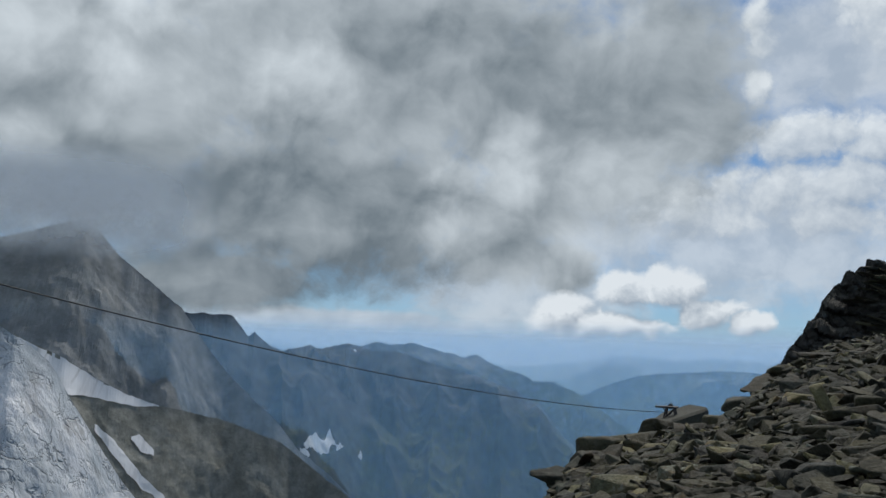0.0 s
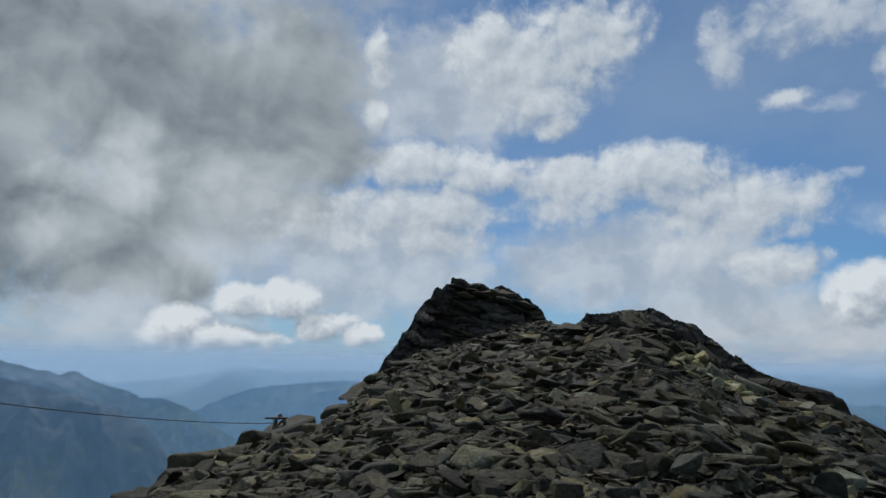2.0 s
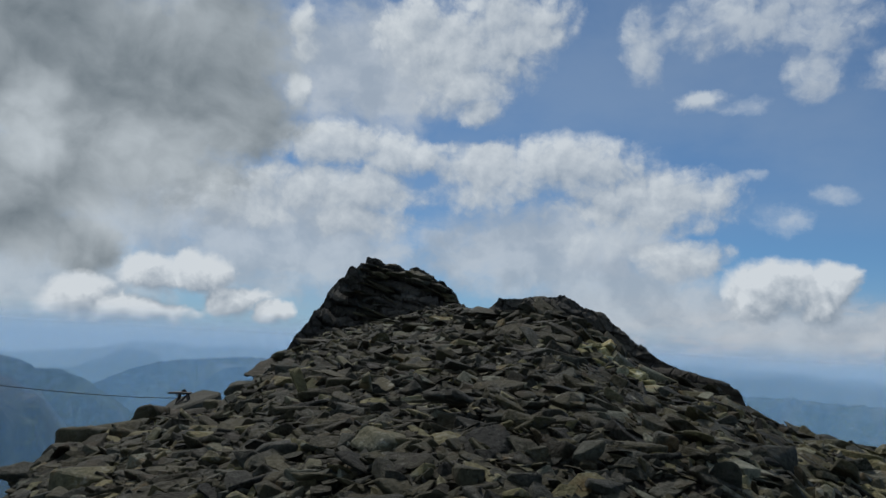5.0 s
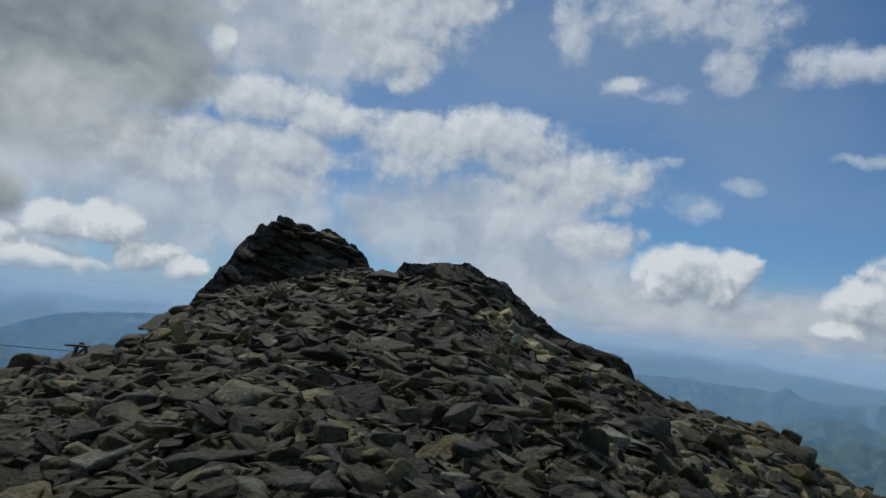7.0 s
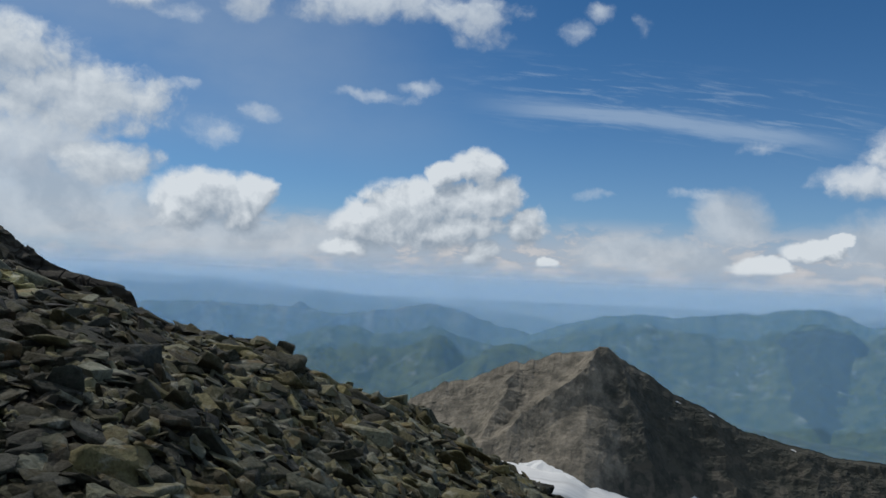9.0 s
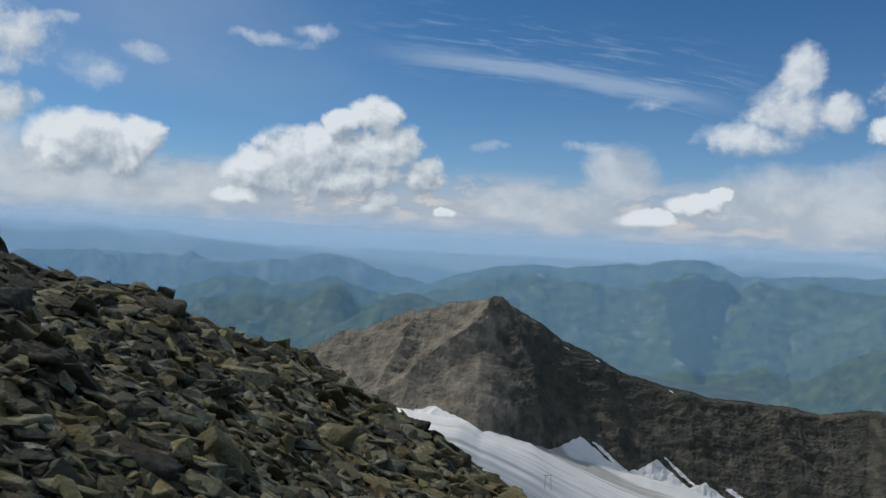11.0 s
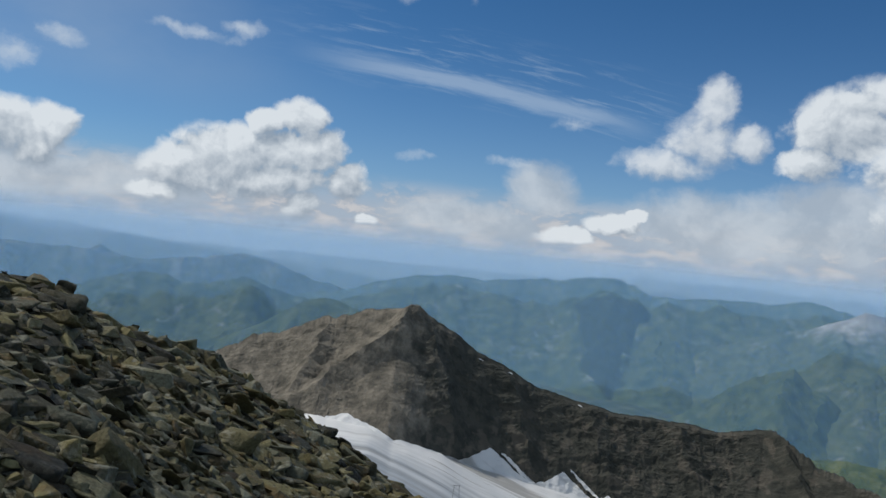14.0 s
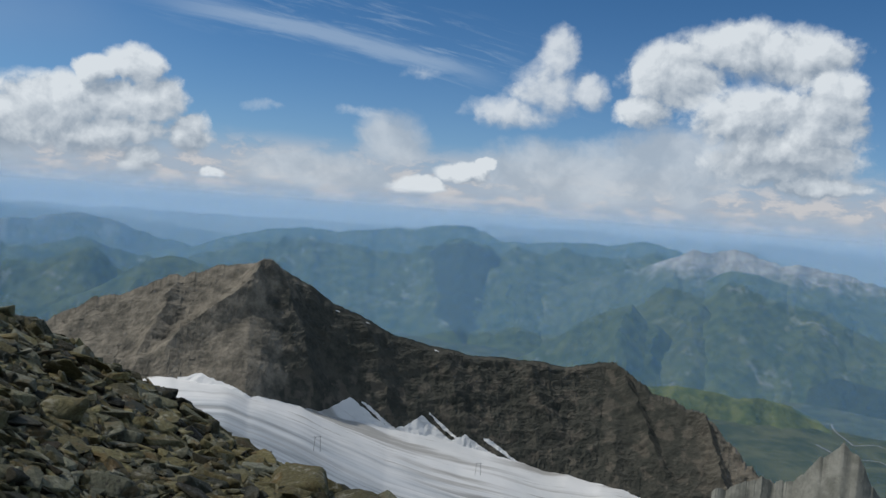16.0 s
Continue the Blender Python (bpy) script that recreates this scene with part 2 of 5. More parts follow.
col = lay(col, W.mix(tone, (0.165, 0.20, 0.228), (0.72, 0.76, 0.79)), W.span(f, -0.15, 0.75))
# heaped clouds
col = heap(col, TORN_EAST, (0.42, 0.475, 0.55), (0.80, 0.82, 0.845), 0.9, 1.7, 1.3, 0.7, 0.5, 0.9)
for clouds, bulge in ((CUMULUS, 0.8), (CUMULUS_NORTH, 0.75), (CUMULUS_EAST, 0.8), (HEAP_EAST, 0.8)):
    col = heap(col, clouds, (0.34, 0.395, 0.465), (0.82, 0.84, 0.86), bulge, 0.6, 0.72, 0.95, 0.39, 0.97)
# small shreds
f = W.math("MULTIPLY_ADD", W.math("SUBTRACT", n_rag, 0.5), 3.4, dome(WISPS, here))
col = lay(col, (0.68, 0.73, 0.79), W.span(f, -0.1, 2.0, 0.0, 0.75))
# below the horizon: far haze
col = lay(col, (0.42, 0.485, 0.575), W.span(el, 0.6, -1.2))
bg = W.make("ShaderNodeBackground", [W.vec("MULTIPLY", col, (0.86, 0.90, 0.93)), 1.0])
W.make("ShaderNodeOutputWorld", {"Surface": bg.outputs[0]})

# ---------------------------------------------------------------- materials
def material(name):
    m = bpy.data.materials.new(name)
    m.use_nodes = True
    return m, Nodes(m.node_tree)


def finish(N, colour, rough=0.9, bump=None, strength=0.5, distance=0.02, spec=0.3):
    s = N.make("ShaderNodeBsdfPrincipled", {"Base Color": colour, "Roughness": rough, "Specular IOR Level": spec})
    if bump is not None:
        b = N.make("ShaderNodeBump", {"Strength": strength, "Distance": distance, "Height": bump})
        N.put(s.inputs["Normal"], b.outputs[0])
    N.make("ShaderNodeOutputMaterial", {"Surface": s.outputs[0]})


def place(N):
    return N.make("ShaderNodeNewGeometry").outputs["Position"]


def up(N):
    return N.make("ShaderNodeSeparateXYZ", [N.make("ShaderNodeNewGeometry").outputs["Normal"]]).outputs[2]


def height(N):
    return N.make("ShaderNodeSeparateXYZ", [place(N)]).outputs[2]


def stone_material(name, warm=0.5, dark=1.0):
    """Platy mica schist: tan and grey blocks with rust and black lichen."""
    m, N = material(name)
    p = place(N)
    r = N.math("FRACT", N.math("ADD", N.make("ShaderNodeObjectInfo").outputs["Random"], N.make("ShaderNodeNewGeometry").outputs["Random Per Island"]))
    r2 = N.math("FRACT", N.math("MULTIPLY", r, 7.31))
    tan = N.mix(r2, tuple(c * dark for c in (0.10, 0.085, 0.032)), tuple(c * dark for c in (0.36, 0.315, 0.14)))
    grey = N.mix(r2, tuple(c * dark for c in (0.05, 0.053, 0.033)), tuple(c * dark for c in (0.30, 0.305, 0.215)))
    body = N.mix(N.span(N.math("ADD", r, N.math("MULTIPLY", N.math("SUBTRACT", N.noise(p, 1.7, 3), 0.5), 0.9)), 0.5 - 0.35 * warm, 1.15 - 0.35 * warm), tan, grey)
    grain = N.noise(p, 38, 6, 0.7)
    body = N.mix(N.span(grain, 0.35, 0.7, 0.0, 0.7), body, N.vec("SCALE", body, 0.35))
    rust = N.span(N.noise(p, 4.5, 5, 0.6), 0.54, 0.68, 0.0, 0.55)
    body = N.mix(rust, body, (0.21 * dark, 0.12 * dark, 0.035 * dark))
    lichen = N.make("ShaderNodeTexVoronoi", {"Vector": N.vec("MULTIPLY_ADD", N.noise(p, 14, 2, color=True), (0.05, 0.05, 0.05), p), "Scale": 17.0}).outputs["Distance"]
    spots = N.math("MULTIPLY", N.span(lichen, 0.26, 0.14), N.span(N.noise(p, 1.1, 2), 0.48, 0.62))
    body = N.mix(N.math("MULTIPLY", spots, 0.75), body, (0.035, 0.034, 0.03))
    pale = N.span(N.noise(p, 8, 6, 0.68), 0.53, 0.68, 0.0, 0.6)
    body = N.mix(pale, body, (0.50 * dark, 0.48 * dark, 0.38 * dark))
    bump = N.math("ADD", N.math("MULTIPLY", N.noise(p, 11, 6, 0.65), 0.7), N.math("MULTIPLY", grain, 0.3))
    finish(N, body, N.span(grain, 0.3, 0.7, 0.68, 0.9), bump, 1.0, 0.06, 0.35)
    return m


def crag_material():
    m, N = material("jointed_cliff_rock")
    p = place(N)
    a = N.noise(N.vec("MULTIPLY", p, (1, 1, 0.5)), 0.9, 6, 0.6)
    c = N.mix(N.span(a, 0.35, 0.7), (0.045, 0.042, 0.036), (0.095, 0.087, 0.07))
    c = N.mix(N.span(N.noise(p, 5, 5, 0.65), 0.5, 0.72, 0, 0.6), c, (0.03, 0.029, 0.027))
    c = N.mix(N.span(N.noise(p, 2.3, 4), 0.58, 0.72, 0, 0.5), c, (0.12, 0.095, 0.06))
    crack = N.make("ShaderNodeTexVoronoi", {"Vector": N.vec("MULTIPLY", p, (2.2, 2.2, 1.0)), "Scale": 1.2})
    crack.feature = "DISTANCE_TO_EDGE"
    h = N.math("ADD", N.math("MULTIPLY", N.noise(p, 4, 7, 0.65), 0.6), N.span(crack.outputs["Distance"], 0.0, 0.06, 0, 0.6))
    finish(N, c, 0.9, h, 1.0, 0.12)
    return m


def gravel_material():
    m, N = material("scree_gravel")
    p = place(N)
    v = N.make("ShaderNodeTexVoronoi", {"Vector": p, "Scale": 14.0})
    g = N.make("ShaderNodeSeparateXYZ", [v.outputs["Color"]]).outputs[0]
    # Gravel coloured near black, to deepen the shade in gaps between stones.
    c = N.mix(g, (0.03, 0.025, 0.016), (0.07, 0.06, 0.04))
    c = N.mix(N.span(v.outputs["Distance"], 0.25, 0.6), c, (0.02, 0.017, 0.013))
    finish(N, c, 0.95, N.math("SUBTRACT", 1.0, v.outputs["Distance"]), 1.0, 0.06)
    return m


def range_material(name, rock_a, rock_b, green_a=None, green_b=None, tree_line=-200.0, size=1.0, slope=0.62, relief=1.0, snow=0.0, shaded_rock=None, scars=0.0, streaks=0.6):
    """Mountain flank: rock where it is steep or high, turf below."""
    m, N = material(name)
    p = N.vec("SCALE", place(N), 1.0 / size)
    a = N.noise(p, 0.011, 8, 0.62)
    streak = N.noise(N.vec("MULTIPLY", p, (1, 1, 0.7)), 0.045, 6, 0.65)
    c = N.mix(N.span(a, 0.32, 0.68), rock_a, rock_b)
    c = N.mix(N.span(streak, 0.45, 0.72, 0, streaks), c, tuple(x * 0.5 for x in rock_a))
    c = N.mix(N.span(N.noise(p, 0.09, 5, 0.7), 0.55, 0.75, 0, 0.4), c, tuple(min(x * 1.35, 0.5) for x in rock_b))
    # Cloud shade on the right-hand face, put into the rock colour by position.
    if shaded_rock:
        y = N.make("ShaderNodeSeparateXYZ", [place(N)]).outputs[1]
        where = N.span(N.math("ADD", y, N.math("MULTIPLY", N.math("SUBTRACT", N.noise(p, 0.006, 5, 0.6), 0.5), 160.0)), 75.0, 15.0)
        # The far end keeps the lighter colour, as if in sun.
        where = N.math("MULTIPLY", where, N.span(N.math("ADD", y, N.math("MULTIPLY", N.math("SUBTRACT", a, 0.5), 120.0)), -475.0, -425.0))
        c = N.mix(where, c, N.mix(N.span(a, 0.32, 0.68), shaded_rock[0], shaded_rock[1]))
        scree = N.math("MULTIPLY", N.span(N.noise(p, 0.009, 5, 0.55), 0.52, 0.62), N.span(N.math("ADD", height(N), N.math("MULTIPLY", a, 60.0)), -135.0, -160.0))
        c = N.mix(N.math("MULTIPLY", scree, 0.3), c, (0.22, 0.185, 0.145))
    if green_a:
        g = N.mix(N.span(N.noise(p, 0.016, 7, 0.65), 0.36, 0.66), green_a, green_b)
        low = N.span(N.math("ADD", height(N), N.math("MULTIPLY", N.math("SUBTRACT", a, 0.5), 260.0 * size)), tree_line + 70 * size, tree_line - 70 * size)
        flat = N.span(N.math("ADD", up(N), N.math("MULTIPLY", N.math("SUBTRACT", streak, 0.5), 0.45)), slope - 0.14, slope + 0.10)
        c = N.mix(N.math("MULTIPLY", low, N.math("MAXIMUM", flat, 0.35)), c, g)
    if scars:
        p2 = N.vec("MULTIPLY", p, (1, 1, 0.45))
        s = N.math("MULTIPLY", N.span(N.noise(p2, 0.016, 7, 0.7), 0.50, 0.66), N.span(N.noise(p, 0.0035, 3), 0.50, 0.62))
        c = N.mix(N.math("MULTIPLY", s, scars), c, (0.50, 0.46, 0.41))
    if snow:
        s = N.math("MULTIPLY", N.span(N.noise(p, 0.022, 5, 0.6), 1.0 - snow, 1.03 - snow), N.span(N.noise(p, 0.007, 2), 0.5, 0.56))
        c = N.mix(s, c, (0.75, 0.78, 0.82))
    h = N.math("ADD", N.math("MULTIPLY", N.noise(p, 0.05, 8, 0.68), 0.6), N.math("MULTIPLY", streak, 0.4))
    finish(N, c, 0.95, h, 0.8, 8.0 * size * relief)
    return m


def snow_material(name, dirty=0.25, flow=(1, 1, 1), crevasses=0.0, melting=False):
    m, N = material(name)
    p = place(N)
    q = N.vec("MULTIPLY", p, flow)
    if not crevasses:
        q = N.xyz(N.math("MULTIPLY", N.vec("DOT_PRODUCT", p, (0.06, -0.998, 0)), 0.07), N.vec("DOT_PRODUCT", p, (0.998, 0.06, 0)), 0.0)
    band = N.noise(q, 0.03, 6, 0.6, 0.4)
    c = N.mix(N.span(N.noise(p, 0.012, 5), 0.35, 0.7), (0.80, 0.795, 0.785), (0.64, 0.65, 0.65))
    c = N.mix(N.span(band, 0.52, 0.66, 0, dirty * 1.6), c, (0.40, 0.39, 0.37))
    c = N.mix(N.span(N.noise(q, 0.16, 4), 0.6, 0.7, 0, dirty), c, (0.30, 0.28, 0.25))
    h = N.noise(q, 0.12, 6, 0.6)
    if melting:
        x = N.make("ShaderNodeSeparateXYZ", [p]).outputs[0]
        bare = N.span(N.math("ADD", x, N.math("MULTIPLY", N.math("SUBTRACT", N.noise(q, 0.05, 4), 0.5), 260.0)), 770.0, 640.0, 0.0, 0.9)
        c = N.mix(bare, c, N.mix(N.span(N.noise(q, 0.09, 5, 0.65), 0.4, 0.62), (0.42, 0.46, 0.495), (0.20, 0.22, 0.235)))
    if crevasses:
        warped = N.vec("MULTIPLY_ADD", N.noise(p, 0.02, 4, color=True), (60, 60, 60), p)
        cut = None
        for k, (stretch, scale) in enumerate((((1, 1, 0.35), 0.05), ((0.4, 1, 1), 0.09))):
            n = N.noise(N.vec("MULTIPLY", warped, stretch), scale, 3, 0.5)
            one = N.math("MULTIPLY", N.span(N.math("ABSOLUTE", N.math("SUBTRACT", n, 0.5)), 0.028, 0.004), N.span(N.noise(p, 0.016 + 0.01 * k, 3), 0.46, 0.6))
            cut = one if cut is None else N.math("MAXIMUM", cut, one)
        c = N.mix(N.span(N.noise(warped, 0.02, 5), 0.36, 0.62, 0, 0.75), c, (0.33, 0.38, 0.41))
        c = N.mix(N.math("MULTIPLY", cut, crevasses), c, (0.10, 0.12, 0.135))
        h = N.math("SUBTRACT", h, cut)
    finish(N, c, 0.6, h, 0.6, 5.0 if crevasses else 1.2)
    return m


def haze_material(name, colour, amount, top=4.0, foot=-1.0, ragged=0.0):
    """A thin see-through sheet in place of haze or cloud, its glow put into the colour."""
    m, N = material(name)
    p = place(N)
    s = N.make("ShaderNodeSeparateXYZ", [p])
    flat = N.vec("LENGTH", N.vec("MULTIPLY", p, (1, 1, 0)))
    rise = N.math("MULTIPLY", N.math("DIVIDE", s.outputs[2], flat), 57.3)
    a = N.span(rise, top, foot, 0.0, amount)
    if ragged:
        side = N.math("MULTIPLY", N.math("ARCTAN2", N.math("MULTIPLY", s.outputs[0], -1.0), s.outputs[1]), 57.3)
        fade = N.math("MULTIPLY", N.math("MULTIPLY", N.span(side, 15.0, 23.0), N.span(side, 63.0, 55.0)), N.span(rise, 12.5, 9.0))
        wisps = N.span(N.math("ADD", N.noise(p, 0.006, 6, 0.6), N.math("MULTIPLY", rise, 0.035)), 0.68 - ragged, 0.68 + ragged)
        a = N.math("MULTIPLY", N.math("MULTIPLY", a, wisps), fade)
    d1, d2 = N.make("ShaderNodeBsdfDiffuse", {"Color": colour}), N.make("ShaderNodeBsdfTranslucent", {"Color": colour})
    # Both added in full, so a pale sheet gives back more light than it gets.
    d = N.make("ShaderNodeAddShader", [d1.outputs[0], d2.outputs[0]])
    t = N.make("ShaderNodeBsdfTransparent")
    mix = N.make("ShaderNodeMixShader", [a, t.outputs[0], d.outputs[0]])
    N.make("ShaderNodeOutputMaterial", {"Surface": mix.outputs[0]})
    return m


def plain_metal(name, colour, rough=0.6):
    m, N = material(name)
    p = place(N)
    c = N.mix(N.span(N.noise(p, 30, 4), 0.4, 0.7), colour, tuple(x * 0.5 for x in colour))
    finish(N, c, rough)
    return m


M_STONE = stone_material("schist_blocks", 0.68, 0.74)
# The same schist with shade put into its colour, for the hill's darker part.
M_SHADESTONE = stone_material("shade_toned_schist", 0.55, 0.225)
M_GRAVEL = gravel_material()
M_CRAG = crag_material()
# The last pair is this rock coloured as under cloud shade.
M_BROWN = range_material("brown_rock_face", (0.10, 0.092, 0.075), (0.255, 0.225, 0.178), size=0.16, relief=0.7, streaks=0.35, shaded_rock=((0.036, 0.039, 0.033), (0.078, 0.076, 0.062)))
M_WALL = range_material("pale_granite_wall", (0.20, 0.208, 0.205), (0.31, 0.318, 0.312), size=0.45, relief=0.5, streaks=0.3)
M_MORAINE = range_material("moraine_rubble", (0.15, 0.152, 0.13), (0.28, 0.28, 0.245), size=0.22, relief=0.8, streaks=0.3)
M_NEARBLUE = range_material("dark_gneiss_range", (0.045, 0.05, 0.055), (0.095, 0.10, 0.105), (0.05, 0.06, 0.035), (0.09, 0.10, 0.05), -260, size=0.8, snow=0.30)
M_ALP = range_material("alpine_turf_range", (0.17, 0.165, 0.15), (0.32, 0.31, 0.28), (0.036, 0.062, 0.022), (0.10, 0.118, 0.04), 90, size=0.8, slope=0.25, scars=0.3, relief=0.5)
M_ALP_PALE = range_material("limestone_turf_range", (0.30, 0.275, 0.24), (0.50, 0.47, 0.42), (0.05, 0.075, 0.03), (0.11, 0.125, 0.05), -150, size=0.6, slope=0.42, scars=0.3, relief=0.7)
M_MEADOW = range_material("sunlit_meadow", (0.20, 0.20, 0.13), (0.30, 0.29, 0.18), (0.055, 0.082, 0.025), (0.135, 0.15, 0.05), 4000, size=0.6, slope=0.15, relief=0.4)
M_FAR = range_material("distant_range", (0.12, 0.12, 0.12), (0.24, 0.24, 0.23), (0.05, 0.07, 0.035), (0.09, 0.105, 0.05), -150, size=1.2)
# Dark green that stands for cloud shade lying on the spur and valley hill.
M_CLOUDSHADE = range_material("cloud_shade_turf", (0.03, 0.04, 0.025), (0.05, 0.06, 0.04), (0.02, 0.032, 0.016), (0.035, 0.05, 0.025), 4000, size=0.5, slope=0.2)
M_VALLEY = range_material("valley_meadow", (0.20, 0.19, 0.15), (0.30, 0.28, 0.22), (0.03, 0.048, 0.02), (0.10, 0.105, 0.045), 4000, size=1.1, slope=0.2)
M_SNOW = snow_material("melting_firn", 0.75, (0.35, 1.0, 1.0), melting=True)
M_FIRN = snow_material("old_snow", 0.4, (0.35, 1.0, 1.0))
M_ICE = snow_material("crevassed_glacier_ice", 0.6, (1, 1, 0.35), 0.5)
M_ROAD = range_material("pale_gravel", (0.20, 0.19, 0.16), (0.30, 0.28, 0.24), size=0.2)
M_METAL = plain_metal("rusted_steel", (0.06, 0.05, 0.045))
M_CABLE = plain_metal("steel_cable", (0.03, 0.03, 0.032), 0.5)
M_PYLON = plain_metal("galvanised_steel", (0.35, 0.35, 0.36), 0.5)


# ---------------------------------------------------------------- numeric noise
def value_noise(x, y, seed=0):
    x, y = np.broadcast_arrays(np.asarray(x, float), np.asarray(y, float))
    ix, iy = np.floor(x).astype(np.int64), np.floor(y).astype(np.int64)
    fx, fy = x - ix, y - iy
    fx, fy = fx * fx * fx * (fx * (fx * 6 - 15) + 10), fy * fy * fy * (fy * (fy * 6 - 15) + 10)

    def h(a, b):
        n = (a * 374761393 + b * 668265263 + seed * 2147483647) & 0xFFFFFFFF
        n = ((n ^ (n >> 13)) * 1274126177) & 0xFFFFFFFF
        return ((n ^ (n >> 16)) & 0xFFFF) / 65535.0

    top = h(ix, iy) * (1 - fx) + h(ix + 1, iy) * fx
    low = h(ix, iy + 1) * (1 - fx) + h(ix + 1, iy + 1) * fx
    return top * (1 - fy) + low * fy


def fbm(x, y, octaves=5, seed=0, gain=0.5):
    """About -1 to 1."""
    total, amp, norm = 0.0, 1.0, 0.0
    for i in range(octaves):
        total = total + amp * (2 * value_noise(x * 2 ** i, y * 2 ** i, seed + i * 17) - 1)
        norm += amp
        amp *= gain
    return total / norm * 1.6


def ridged(x, y, octaves=5, seed=0, gain=0.5):
    """0 to 1, with sharp crests."""
    total, amp, norm = 0.0, 1.0, 0.0
    for i in range(octaves):
        total = total + amp * (1 - np.abs(2 * value_noise(x * 2 ** i, y * 2 ** i, seed + i * 13) - 1))
        norm += amp
        amp *= gain
    return total / norm


def value_noise3(x, y, z, seed=0):
    i, j, k = (np.floor(v).astype(np.int64) for v in (x, y, z))
    fx, fy, fz = (v - w for v, w in zip((x, y, z), (i, j, k)))
    fx, fy, fz = (f * f * (3 - 2 * f) for f in (fx, fy, fz))

    def h(a, b, c):
        n = (a * 374761393 + b * 668265263 + c * 1440662683 + seed * 2147483647) & 0xFFFFFFFF
        n = ((n ^ (n >> 13)) * 1274126177) & 0xFFFFFFFF
        return ((n ^ (n >> 16)) & 0xFFFF) / 65535.0

    def level(c):
        top = h(i, j, c) * (1 - fx) + h(i + 1, j, c) * fx
        low = h(i, j + 1, c) * (1 - fx) + h(i + 1, j + 1, c) * fx
        return top * (1 - fy) + low * fy

    return level(k) * (1 - fz) + level(k + 1) * fz


def crags(x, y, z, octaves, seed, gain=0.55):
    """Sharp-edged broken rock in three dimensions, about -1 to 1."""
    total, amp, norm = 0.0, 1.0, 0.0
    for i in range(octaves):
        f = 2.03 ** i
        n = value_noise3(x * f, y * f, z * f, seed + 11 * i)
        total = total + amp * (1 - 3.2 * np.abs(n - 0.5))
        norm += amp
        amp *= gain
    return total / norm


def grid_mesh(name, X, Y, Z, mat, smooth=False):
    """A sheet through rows of points."""
    r, c = X.shape
    me = bpy.data.meshes.new(name)
    me.vertices.add(r * c)
    me.vertices.foreach_set("co", np.stack([X, Y, Z], -1).astype(np.float32).ravel())
    i = np.arange(r * c).reshape(r, c)
    q = np.stack([i[:-1, :-1], i[:-1, 1:], i[1:, 1:], i[1:, :-1]], -1).reshape(-1, 4)
    me.loops.add(q.size)
    me.loops.foreach_set("vertex_index", q.astype(np.int32).ravel())
    me.polygons.add(len(q))
    me.polygons.foreach_set("loop_start", np.arange(0, q.size, 4, dtype=np.int32))
    me.update(calc_edges=True)
    me.validate()
    me.polygons.foreach_set("use_smooth", [smooth] * len(q))
    me.materials.append(mat)
    return new(name, me)


def bearing(az):
    a = np.radians(az)
    return -np.sin(a), np.cos(a)


def curve_of(points, az):
    """Interpolates a second value by azimuth."""
    pts = sorted(points)
    return np.interp(az, [p[0] for p in pts], [p[1] for p in pts])


